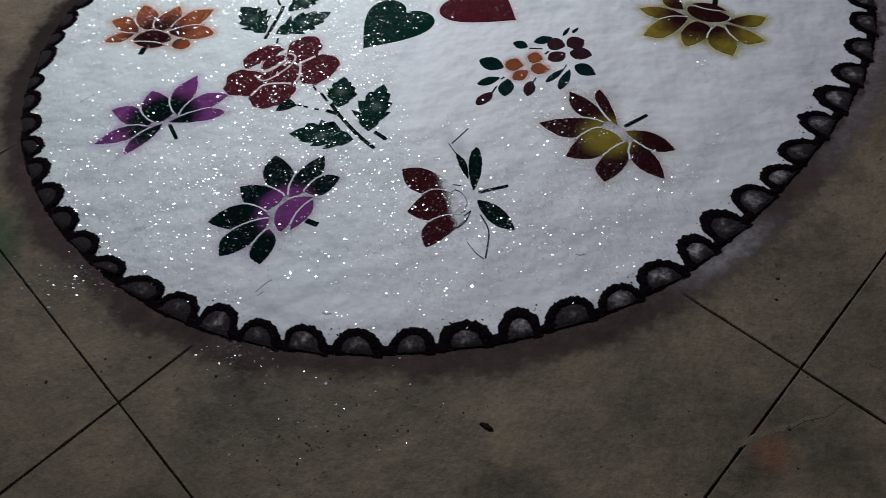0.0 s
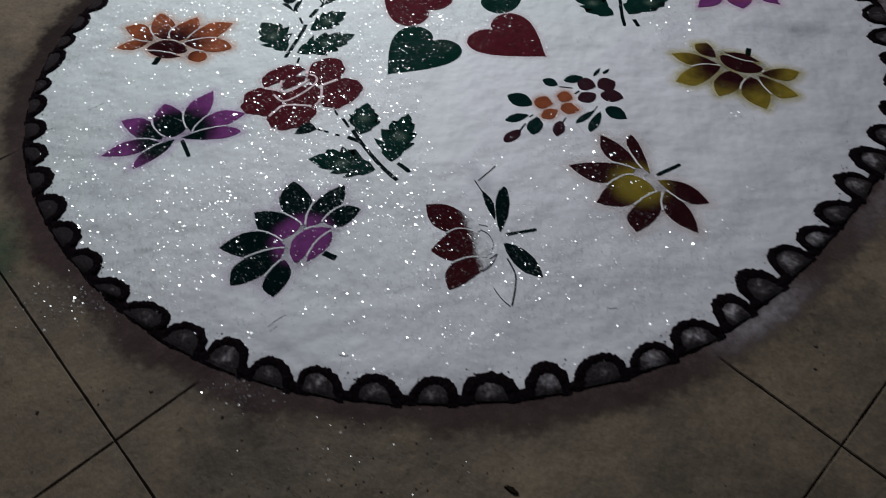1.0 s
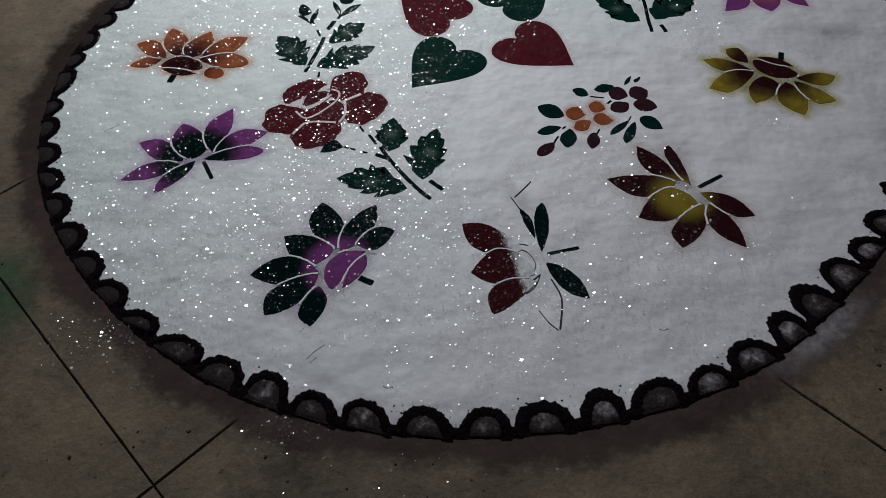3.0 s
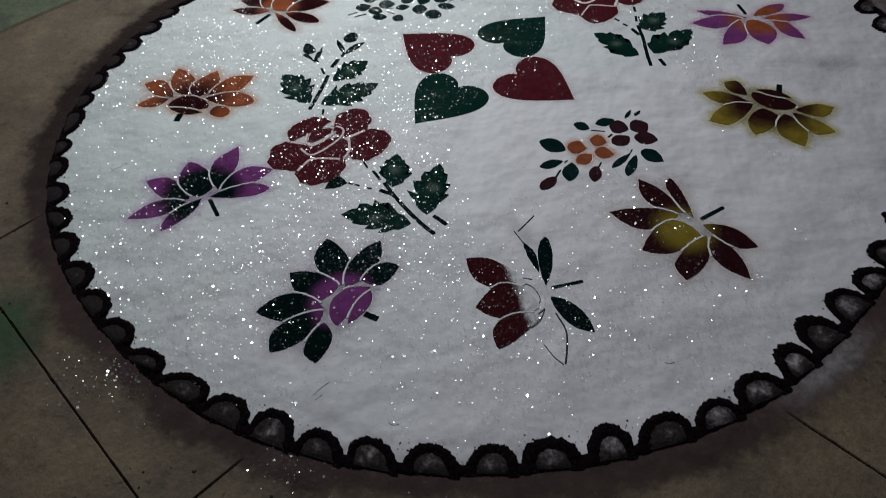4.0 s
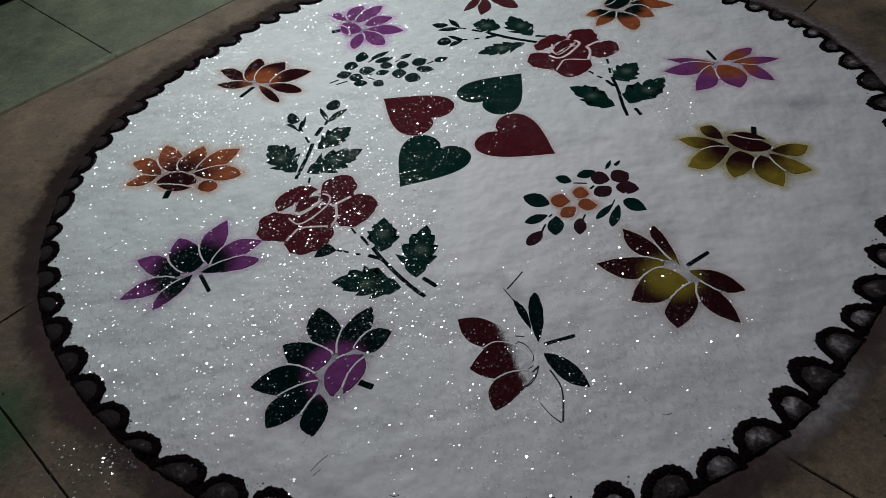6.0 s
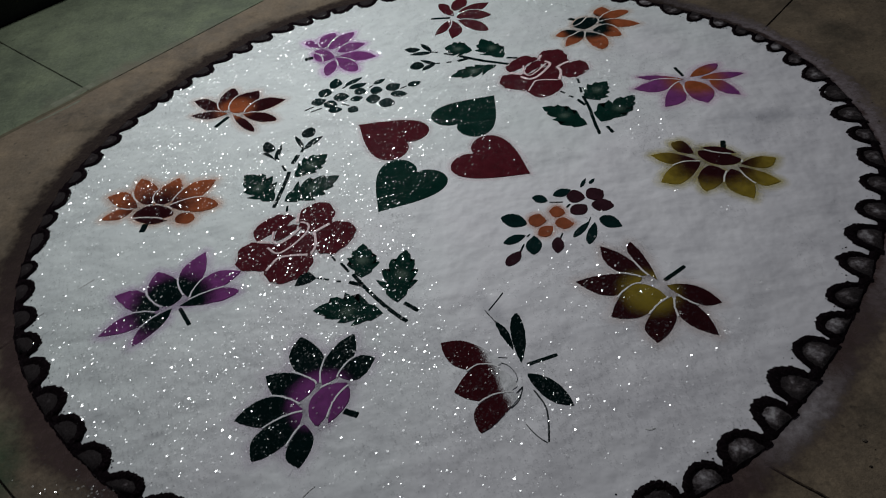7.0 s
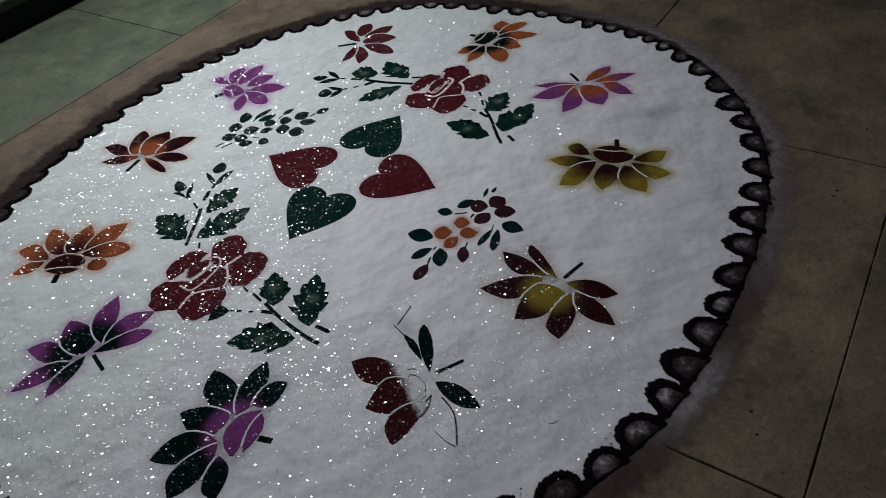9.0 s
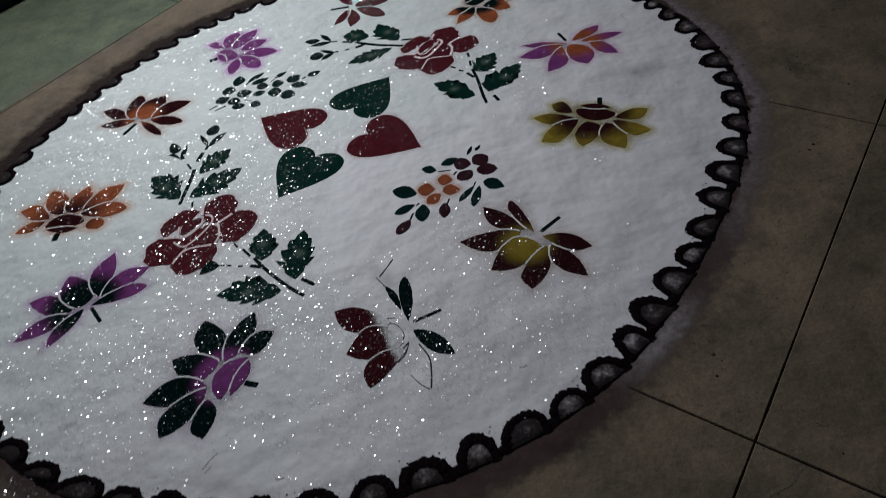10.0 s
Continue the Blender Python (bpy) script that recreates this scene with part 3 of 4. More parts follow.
def dusting(outline, mat, parent, reach=0.022):
    pts = [Vector(p) for p in outline]
    mid = sum(pts, Vector((0, 0))) / len(pts)
    bm = bmesh.new()
    uv = bm.loops.layers.uv.new("across")
    n = len(pts)
    ring = []
    for i, p in enumerate(pts):
        d = (pts[(i + 1) % n] - pts[i - 1]).normalized()
        o = Vector((-d.y, d.x))
        o = o if o.dot(p - mid) > 0 else -o
        ring.append((bm.verts.new((*p, 0.0006)), bm.verts.new((*(p + (o * 0.7 + (p - mid).normalized() * 0.3) * reach), 0.0006))))
    for i in range(n):
        a, b = ring[i], ring[(i + 1) % n]
        f = bm.faces.new((a[0], a[1], b[1], b[0]))
        for loop, v in zip(f.loops, (0, 1, 1, 0)):
            loop[uv].uv = (0, v)
    part("dusting", bm, mat, parent, "faint settled colour on the white")


def inside(p, poly):
    hit, n = False, len(poly)
    for i in range(n):
        (x1, y1), (x2, y2) = poly[i], poly[i - 1]
        if (y1 > p.y) != (y2 > p.y) and p.x < (x2 - x1) * (p.y - y1) / (y2 - y1) + x1:
            hit = not hit
    return hit


def edge(row, others, mat, parent, width=0.0034):
    """The strip of white that the stencil leaves bare where a petal meets the ones beside it."""
    pts = [Vector(p) for p in petal_outline(row)]
    mid = sum(pts, Vector((0, 0))) / len(pts)
    polys = [petal_outline(o) for o in others]
    bm = bmesh.new()
    n = len(pts)
    ring, near = [], []
    for i, p in enumerate(pts):
        d = (pts[(i + 1) % n] - pts[i - 1]).normalized()
        o = Vector((-d.y, d.x))
        o = o if o.dot(p - mid) > 0 else -o
        w = width * (1 + 0.25 * noise.noise(Vector((p.x * 150, p.y * 150, 0.7))))
        near.append(any(inside(p + o * w * k, poly) for poly in polys for k in (0.0, 0.5, 1.0)))
        ring.append([bm.verts.new((*(p + o * w * k), z)) for k, z in ((0.0, 0.0004), (0.12, EDGE_Z), (0.85, EDGE_Z), (1.1, 0.0002))])
    for i in range(n):
        if near[i] or near[(i + 1) % n]:
            a, b = ring[i], ring[(i + 1) % n]
            for k in range(3):
                bm.faces.new((a[k], a[k + 1], b[k + 1], b[k]))
    bmesh.ops.delete(bm, geom=[v for v in bm.verts if not v.link_faces], context="VERTS")
    if bm.faces:
        part("petal_edge", bm, mat, parent, "bare white line between petals")
    else:
        bm.free()


EDGE_Z = 0.0014


def edge_material(dust):
    """White powder with a little of the flower's colour in it."""
    m, nt, b = material("tinted_white", 1.0, 0, 0.1)
    v = place_vec(nt)
    tint = tuple(0.72 + 0.45 * (c - 0.5) for c in dust)
    col = mix(nt, noise_node(nt, v, 60.0, 4, 0.6), tint, (0.74, 0.74, 0.75))
    col = mix(nt, 0.12, col, ramp(nt, noise_node(nt, v, 600.0, 3, 0.7), [(0.3, (0.5, 0.5, 0.5)), (0.65, (0.88, 0.88, 0.88))]))
    nt.links.new(col, b.inputs["Base Color"])
    return m


def lotus(at, rows, stem, mat, label, stem_mat=None, dust=None, breath=0.36):
    f = tagged(empty("lotus_flower", *at), label, "powder flower", "lotus flowers round the drawing")
    bare = edge_material(dust or (0.6, 0.5, 0.5))
    for k, row in enumerate(rows):
        petal("petal", row, mat, f)
        edge(row, rows[:k], bare, f)
    if stem:
        line("stem", stem, stem_mat or MAT_STEM, f, "dark green stem")
    if dust:
        settled = dust_material(dust, breath)
        for row in rows:
            dusting(petal_outline(row), settled, f)
    return f


F9_AT = (0.289, -0.414)
F9 = [
        (8, 34, -50, 112, 52, 27, 55, -10, 80, 85),
        (20, 23, 1, 113, 74, 15, 61, -6, 70, 50),
        (-2, 30, -107, 39, 53, 34, 44, -13, 80, 85),
        (22, -10, -70, -40, 58, 20, 29, -39, 50, 80),
        (31, -14, -17, -98, 48, 16, 75, -25, 80, 85),
        (38, -14, 74, -97, 49, 14, 45, -24, 80, 85),
        (30, 9, 101, -37, 50, 18, 69, -18, 80, 85)]
F9_STEM = ([28, 19, 73, 47], 7.8)
F11_AT = (-0.223, -0.540)
F11 = [
        (-6, 28, -37, 118, 61, 28, 41, -23, 60, 75),
        (1, 23, 46, 112, 51, 19, 53, -21, 75, 70),
        (24, 35, 79, 63, 64, 17, 37, -21, 80, 85),
        (-9, 23, -85, 51, 39, 38, 56, -14, 50, 80),
        (-25, -13, -123, -19, 49, 20, 54, -30, 80, 85),
        (-25, -19, -90, -86, 49, 18, 70, -27, 75, 70),
        (-22, -38, -25, -104, 39, 16, 71, -21, 80, 85),
        (39, 22, -2, -45, 55, 1, 53, -36, 55, 50),
        (40, 16, 11, -42, 38, 12, 45, -8, 70, 80)]
F11_STEM = ([32, -23, 55, -34], 10.5)
F1_AT = (-0.484, -0.320)
F1 = [
        (-17, -9, -104, 35, 38, 18, 64, -24, 80, 85),
        (-17, -19, -108, -52, 46, 13, 51, -24, 80, 85),
        (3, -9, -46, -79, 41, 12, 64, -16, 80, 60),
        (0, -3, -40, 81, 57, 27, 30, -30, 50, 75),
        (27, 11, 38, 118, 53, 32, 51, -13, 80, 85),
        (30, 9, 110, 59, 55, 30, 55, -12, 80, 85),
        (15, -5, 112, 13, 70, 17, 65, -13, 80, 60)]
F1_STEM = ([15, -8, 41, -52], 8.0)
F2_AT = (-0.565, -0.071)
F2 = [
        (-46, 13, -104, -5, 46, 16, 44, -15, 80, 85),
        (-40, 18, -109, 62, 40, 13, 72, -28, 80, 85),
        (-12, 24, -52, 110, 48, 25, 45, -22, 55, 70),
        (5, 18, 28, 98, 36, 26, 47, -24, 55, 80),
        (27, 13, 105, 79, 63, 28, 42, -24, 80, 85),
        (24, 11, 121, -2, 60, 25, 63, -18, 85, 55),
        (43, -28, 81, -33, 34, 17, 65, -15, 45, 40),
        (-43, -6, 37, -15, 36, 30, 58, -11, 50, 50),
        (-39, -15, 29, -30, 49, 4, 60, -12, 80, 85)]
F2_STEM = ([-11, -31, -14, -57], 12.9)
F8_AT = (0.503, -0.106)
F8 = [
        (-31, 18, -63, 58, 50, 14, 74, -21, 80, 85),
        (-30, -6, -110, 28, 54, 20, 59, -16, 80, 85),
        (-28, -9, -116, -52, 73, 25, 44, -21, 80, 85),
        (-12, -22, -47, -92, 25, 30, 54, -19, 50, 80),
        (18, -38, 26, -125, 42, 22, 52, -29, 80, 85),
        (34, -35, 90, -88, 54, 8, 71, -29, 80, 85),
        (41, -28, 109, -22, 57, 12, 60, -23, 80, 85),
        (-22, 24, 46, -17, 52, 12, 48, -29, 50, 50),
        (-12, 33, 45, 5, 50, 12, 46, -6, 80, 85)]
F8_STEM = ([26, 19, 36, 49], 10.8)
F3_AT = (-0.455, 0.264)
F3 = [
        (-23, -6, -104, 54, 37, 16, 75, -21, 80, 85),
        (-17, -15, -100, -8, 46, 18, 55, -12, 80, 85),
        (-26, -5, -18, 92, 49, 22, 56, -21, 60, 55),
        (-4, -15, 46, 66, 57, 35, 38, -31, 50, 80),
        (23, -19, 113, 15, 53, 34, 47, -15, 80, 85),
        (20, -26, 99, -65, 55, 18, 54, -16, 80, 55),
        (-3, -23, 54, -100, 53, 11, 60, -11, 80, 50)]
F3_STEM = ([-11, -27, -38, -68], 10.1)
F4_AT = (-0.235, 0.468)
F4 = [
        (-38, 37, -82, 73, 37, 9, 80, -18, 80, 85),
        (-29, 34, -2, 106, 61, 28, 43, -15, 60, 55),
        (-14, 24, 48, 99, 63, 22, 45, -20, 60, 75),
        (7, 4, 77, 32, 54, 26, 42, -17, 80, 85),
        (12, -18, 104, -39, 51, 24, 55, -21, 80, 85),
        (5, -24, 56, -98, 55, 21, 66, -19, 80, 50),
        (2, -35, -14, -104, 53, 14, 48, -18, 70, 60),
        (-47, 24, -1, -23, 27, 17, 80, -26, 50, 50),
        (-52, 11, -29, -38, 46, 8, 53, -9, 80, 85)]
F4_STEM = ([-74, -15, -50, -10], 14.6)
F5_AT = (0.093, 0.580)
F5 = [
        (-18, 12, -50, 90, 44, 15, 74, -17, 80, 50),
        (-15, 42, 19, 105, 65, 22, 48, -20, 60, 50),
        (-4, 32, 80, 65, 58, 17, 52, -25, 80, 85),
        (-12, 4, 79, -6, 46, 35, 46, -20, 60, 80),
        (-9, -14, 59, -87, 47, 25, 64, -18, 80, 60),
        (-24, -13, -33, -107, 58, 26, 57, -9, 80, 85),
        (-28, -8, -74, -80, 58, 17, 48, -9, 80, 85)]
F5_STEM = ([-81, 10, -25, 4], 9.7)
F6_AT = (0.389, 0.456)
F6 = [
        (35, 54, 78, 64, 80, 27, 29, -22, 50, 50),
        (32, 10, 123, 51, 65, 25, 55, -10, 80, 50),
        (34, 9, 131, -19, 46, 21, 53, -21, 80, 85),
        (13, -25, 74, -66, 35, 39, 61, -16, 60, 80),
        (-6, -32, 16, -119, 50, 32, 63, -15, 65, 55),
        (-9, -25, -67, -88, 46, 17, 41, -18, 80, 85),
        (-23, -21, -80, -32, 70, 15, 46, -17, 80, 85),
        (-28, 2, 37, 31, 76, 18, 26, -27, 60, 50),
        (-29, 9, 11, 45, 54, 10, 35, -7, 80, 85)]
F6_STEM = ([-32, 48, -17, 37], 11.5)
F7_AT = (0.561, 0.167)
F7 = [
        (-23, 1, -116, 33, 51, 13, 52, -11, 80, 85),
        (-32, -1, -135, -13, 57, 27, 44, -18, 80, 85),
        (-37, -7, -92, -92, 58, 31, 51, -11, 80, 85),
        (-18, -7, -4, -94, 52, 35, 59, -22, 50, 75),
        (29, -7, 71, -79, 34, 16, 57, -21, 80, 85),
        (12, -1, 108, -1, 52, 14, 48, -14, 80, 85),
        (-6, 9, 67, 48, 51, 14, 60, -16, 75, 50)]
F7_STEM = ([-26, 57, -19, 12], 8.0)
F10_AT = (0.063, -0.537)
F10 = [
        (-45, 37, -107, 71, 41, 30, 50, -16, 45, 80),
        (-30, -18, -95, -18, 44, 18, 34, -39, 40, 85),
        (-20, -49, -65, -87, 58, 5, 53, -31, 45, 60),
        (-1, 43, -21, 103, 53, 4, 56, -9, 80, 85),
        (7, 19, 14, 112, 68, 12, 56, -11, 80, 50),
        (12, -1, 67, -61, 48, 15, 59, -15, 70, 75)]
F10_STEM = ([12, 14, 64, 27], 6.8)
F10_LINES = [([16, -28, 27, -54, 28, -76, 22, -113], 3.4), ([-4, -80, 8, -100, 21, -113], 1.6), ([-63, 27, -38, 26, -14, 18, -3, -5, -14, -23, -35, -31], 1.2), ([-46, 31, -25, 33, -11, 30], 1.2), ([-10, -33, 3, -21], 2.5), ([-20, -55, -6, -42, 3, -20], 1.6), ([1, 159, -16, 138, -28, 124], 2.0), ([-34, 127, -19, 98], 1.9)]
RA_AT = (-0.292, -0.211)
RA = [
        (-16, -23, -92, -21, 42, 32, 65, -38, 42, 40),
        (37, -29, -35, -73, 53, 34, 56, -26, 42, 40),
        (0, 74, -63, 24, 54, 6, 45, -33, 42, 40),
        (41, 30, 48, 106, 53, 35, 53, -31, 42, 40),
        (42, -9, 109, 33, 58, 31, 28, -38, 42, 40),
        (-19, -10, 41, 9, 74, 26, 53, -29, 42, 40),
        (-28, 18, 11, 53, 39, 18, 44, -7, 60, 80)]
RA_LEAVES = [
        (-44, 130, -111, 222, 40, 26, 59, -33, 80, 85),
        (-8, 198, 55, 261, 56, 27, 47, -23, 80, 85),
        (-22, 126, 82, 185, 43, 31, 45, -30, 80, 85),
        (126, -99, 130, -17, 53, 23, 31, -25, 80, 85),
        (185, -162, 205, -45, 38, 35, 46, -23, 80, 85),
        (161, -181, 48, -160, 32, 23, 55, -34, 80, 85)]
RA_BUDS = [
        (-51, 259, -85, 289, 44, -1, 77, -10, 80, 85),
        (-52, 259, -43, 314, 45, 7, 50, -5, 80, 85),
        (-67, 289, -78, 329, 41, 11, 20, -15, 50, 60),
        (4, 287, -17, 340, 56, 5, 45, -7, 80, 85),
        (5, 287, 43, 327, 57, 11, 35, -6, 80, 85),
        (3, 330, 19, 364, 48, 13, 37, -17, 50, 50),
        (51, -87, 14, -100, 48, 5, 36, -24, 80, 85)]
RA_STEMS = [([-42, 106, -24, 189, -20, 218], 8.8), ([-16, 240, -5, 272], 9.9), ([0, 277, 5, 293], 7.0), ([-27, 219, -37, 242], 5.8), ([-44, 259, -51, 273], 4.9), ([72, -35, 82, -52], 5.1), ([90, -57, 106, -83], 6.1), ([111, -86, 136, -127, 175, -179, 200, -205], 8.0), ([131, -117, 104, -105], 8.5), ([93, -102, 83, -100], 5.1), ([73, -95, 50, -87], 5.0), ([195, -164, 219, -186], 8.4), ([-15, 93, -15, 112], 5.5)]
RA_GAPS = [([-35, 44, -33, 15, -19, 8, 2, 26, 17, 47], 4.1), ([-43, 3, -23, -17, 0, -4, 26, 28, 28, 51, 12, 60], 4.5), ([-39, -59, -30, -43, -14, -27, 36, -29], 5.0), ([-64, 19, -38, 13], 5.7), ([40, 33, 45, -6, 37, -30], 5.1), ([40, 27, 58, 39, 69, 46], 6.0), ([8, 58, 9, 86], 5.5)]
RB_AT = (0.244, 0.265)
RB = [
        (-16, -27, -91, -7, 40, 45, 56, -22, 42, 40),
        (35, -42, -40, -76, 69, 35, 40, -26, 42, 40),
        (3, 62, -66, 17, 48, 2, 43, -33, 42, 40),
        (40, 20, 47, 94, 57, 36, 47, -28, 42, 40),
        (41, -8, 108, 15, 63, 24, 20, -33, 42, 40),
        (-26, -17, 40, -6, 75, 32, 48, -25, 42, 40),
        (-35, 4, 15, 48, 55, 17, 42, -6, 60, 80)]
RB_LEAVES = [
        (-142, 138, -207, 164, 40, 28, 65, -31, 80, 85),
        (-75, 86, -114, 188, 52, 33, 37, -23, 80, 85),
        (-94, 56, -205, 27, 50, 23, 53, -22, 80, 85),
        (75, -126, 134, -68, 44, 27, 20, -30, 80, 85),
        (84, -214, 177, -133, 23, 36, 49, -24, 80, 85),
        (55, -218, -23, -138, 23, 28, 61, -27, 80, 85)]
RB_BUDS = [
        (-239, 152, -264, 200, 54, 7, 49, -8, 80, 85),
        (-239, 150, -293, 150, 46, 8, 51, -10, 80, 85),
        (-266, 171, -305, 179, 48, 15, 57, -10, 80, 85),
        (-234, 98, -269, 119, 37, 9, 64, -4, 80, 85),
        (-234, 95, -268, 70, 50, 6, 50, -10, 80, 85),
        (-261, 95, -296, 90, 56, 15, 41, -20, 50, 60)]
RB_STEMS = [([-62, 52, -128, 86, -176, 119], 10.0), ([-185, 124, -212, 139], 7.6), ([-224, 146, -242, 153], 5.3), ([-156, 102, -182, 95], 10.4), ([-195, 96, -209, 94], 5.3), ([-223, 95, -235, 96], 5.4), ([-68, 84, -40, 76], 7.9), ([74, -40, 74, -62], 6.7), ([72, -76, 70, -100], 6.4), ([70, -111, 73, -162, 71, -215, 72, -257], 7.9), ([26, -84, 36, -96], 5.9), ([40, -106, 50, -115], 6.1), ([55, -123, 68, -150], 8.5), ([92, -231, 99, -257], 8.5)]
RB_GAPS = [([-34, 42, -36, 4, -24, -7, 2, 17, 20, 39], 4.0), ([-49, -6, -33, -22, -13, -17, 16, 14, 27, 34, 16, 48], 6.2), ([-41, -72, -28, -48, -13, -32, 35, -40], 4.3), ([-71, 13, -41, 0], 7.3), ([40, 20, 44, -7, 33, -42], 5.9), ([40, 15, 59, 28, 72, 33], 6.0), ([4, 56, 15, 78], 6.0)]
CA_AT = (0.192, -0.217)
CA_LEAF = [
        (-107, 15, -64, -10, 17),
        (-112, -51, -71, -38, 10),
        (-66, -86, -57, -42, 14),
        (-43, 59, -16, 44, 11),
        (-5, 57, 30, 67, 11),
        (63, -15, 96, -44, 15),
        (30, -78, 53, -26, 9),
        (8, -57, 44, -22, 7),
        (49, 71, 64, 94, 4),
        (67, 77, 80, 92, 4)]
CA_ORANGE = [
        (-61, -1, -28, -7, 17),
        (-20, 17, 8, 7, 15),
        (-16, -16, 17, -23, 15),
        (-49, -43, -20, -23, 13)]
CA_PLUM = [
        (-114, -105, -86, -75, 11),
        (-17, -52, -26, -90, 11),
        (19, 53, 51, 41, 18),
        (54, 41, 87, 55, 19),
        (17, 3, 49, 21, 15),
        (57, 21, 96, 11, 17)]
CA_STEMS = [([-87, -77, -77, -58], 4.0), ([-7, -42, -15, -57], 3.9), ([-16, 40, 11, 36], 3.1), ([40, -28, 49, -11], 2.9), ([12, 20, 21, 29], 4.8), ([-70, -42, -63, -36], 3.4)]
CB_AT = (-0.171, 0.258)
CB_LEAF = [
        (-71, 68, -41, 60, 21),
        (-35, 51, 6, 79, 8),
        (-26, 36, 16, 51, 11),
        (-96, 32, -63, 26, 18),
        (-61, 4, -23, 4, 17),
        (-110, -11, -76, 0, 16),
        (-81, -15, -49, -28, 15),
        (-71, -46, -38, -47, 13),
        (-25, -45, -2, -62, 13),
        (-22, -13, 9, -7, 11),
        (-13, 23, 16, 13, 14),
        (24, 16, 53, 14, 16),
        (14, -20, 48, -19, 19),
        (32, 42, 59, 60, 8),
        (61, 12, 94, 31, 17),
        (70, -7, 109, -15, 13),
        (44, -34, 79, -50, 18),
        (110, 19, 142, 29, 11)]
CB_STEMS = [([-41, -25, -22, -37], 4.1), ([92, 9, 110, 19], 4.5), ([-125, -37, -103, -24], 4.6), ([-111, -45, -83, -33], 4.6), ([-41, -16, -26, -12], 2.4), ([21, 29, 32, 39], 4.3), ([-42, 38, -27, 52], 4.5)]


lotus(F9_AT, F9, F9_STEM, powder("maroon_on_yellow", YELLOW, DARK_MAROON, 0.022, 0.058), "dark maroon lotus with a yellow heart, in powder", dust=(0.70, 0.58, 0.54))
lotus(F11_AT, F11, F11_STEM, powder("green_on_magenta", MAGENTA, BLACK_GREEN, 0.034, 0.058), "blackish green lotus with a magenta heart, in powder", dust=(0.72, 0.62, 0.73))
lotus(F1_AT, F1, F1_STEM, powder("magenta_on_green", BLACK_GREEN, MAGENTA, 0.050, 0.085), "magenta-tipped lotus with dark green bases, in powder", dust=(0.62, 0.38, 0.66))
lotus(F2_AT, F2, F2_STEM, powder("orange_on_maroon", DARK_MAROON, ORANGE, 0.030, 0.098), "orange lotus with a dark maroon heart, in powder", dust=(0.80, 0.42, 0.27), breath=0.42)
lotus(F8_AT, F8, F8_STEM, powder("yellow_on_maroon", DARK_MAROON, YELLOW, 0.052, 0.112), "yellow lotus with a dark maroon heart, in powder", dust=(0.56, 0.48, 0.20), breath=0.60)
lotus(F3_AT, F3, F3_STEM, powder("maroon_on_orange", ORANGE, DARK_MAROON, 0.020, 0.058), "dark maroon lotus with an orange heart, in powder", dust=(0.78, 0.52, 0.45))
lotus(F4_AT, F4, F4_STEM, powder("magenta", MAGENTA), "plain magenta lotus, in powder", dust=(0.82, 0.50, 0.84), breath=0.55)
lotus(F5_AT, F5, F5_STEM, powder("maroon", MAROON), "plain maroon lotus, in powder")
lotus(F6_AT, F6, F6_STEM, powder("orange_on_green", BLACK_GREEN, ORANGE, 0.050, 0.080), "orange lotus with a dark green heart, in powder", dust=(0.76, 0.54, 0.40))
lotus(F7_AT, F7, F7_STEM, powder("magenta_on_orange", ORANGE, MAGENTA, 0.035, 0.085), "magenta lotus with an orange heart, in powder", dust=(0.72, 0.42, 0.62))

MAT_SCORE = powder("scored_grey", (0.05, 0.055, 0.06))
# the unfinished lotus: maroon petals that fade to white, dark ones, and bare scored lines
half = tagged(empty("lotus_flower", *F10_AT), "unfinished lotus, half maroon and half blackish green, partly bare", "powder flower", "lotus flowers round the drawing")
fade = powder("maroon_fading_to_white", (0.045, 0.007, 0.010), (0.74, 0.73, 0.75), -0.036, -0.026, across=(0.96, 0.28))
bare = edge_material((0.6, 0.5, 0.5))
def reaching(row):
    """A petal drawn on towards the heart of its flower."""
    bx, by, tx, ty, f1, w1, f2, w2, pb, pt = row
    return (bx - 0.4 * (tx - bx), by - 0.4 * (ty - by), tx, ty, (f1 + 40) / 1.4, w1 * 1.06, (f2 + 40) / 1.4, w2 * 1.06, 60, pt)


faded = [reaching(row) for row in F10[:3]]
for k, row in enumerate(faded):
    petal("petal", row, fade, half)
    edge(row, faded[:k], bare, half, 0.0028)
for row in F10[3:]:
    petal("petal", row, MAT_STEM, half)
line("stem", F10_STEM, MAT_STEM, half)
for data in F10_LINES:
    line("outline", data, MAT_SCORE, half, "thin dark scored line")


def fuller(row):
    """A rose petal, plumper and reaching a little further than a lotus petal."""
    bx, by, tx, ty, f1, w1, f2, w2, pb, pt = row
    dx, dy = 0.03 * (tx - bx), 0.03 * (ty - by)
    return (bx - dx, by - dy, tx + dx, ty + dy, f1, w1 * 1.05, f2, w2 * 1.05, pb - 8, pt - 8)


MAT_PINK_DUST = dust_material((0.76, 0.52, 0.56), 0.26)
MAT_PINKISH = powder("pinkish_white", (0.92, 0.73, 0.75))


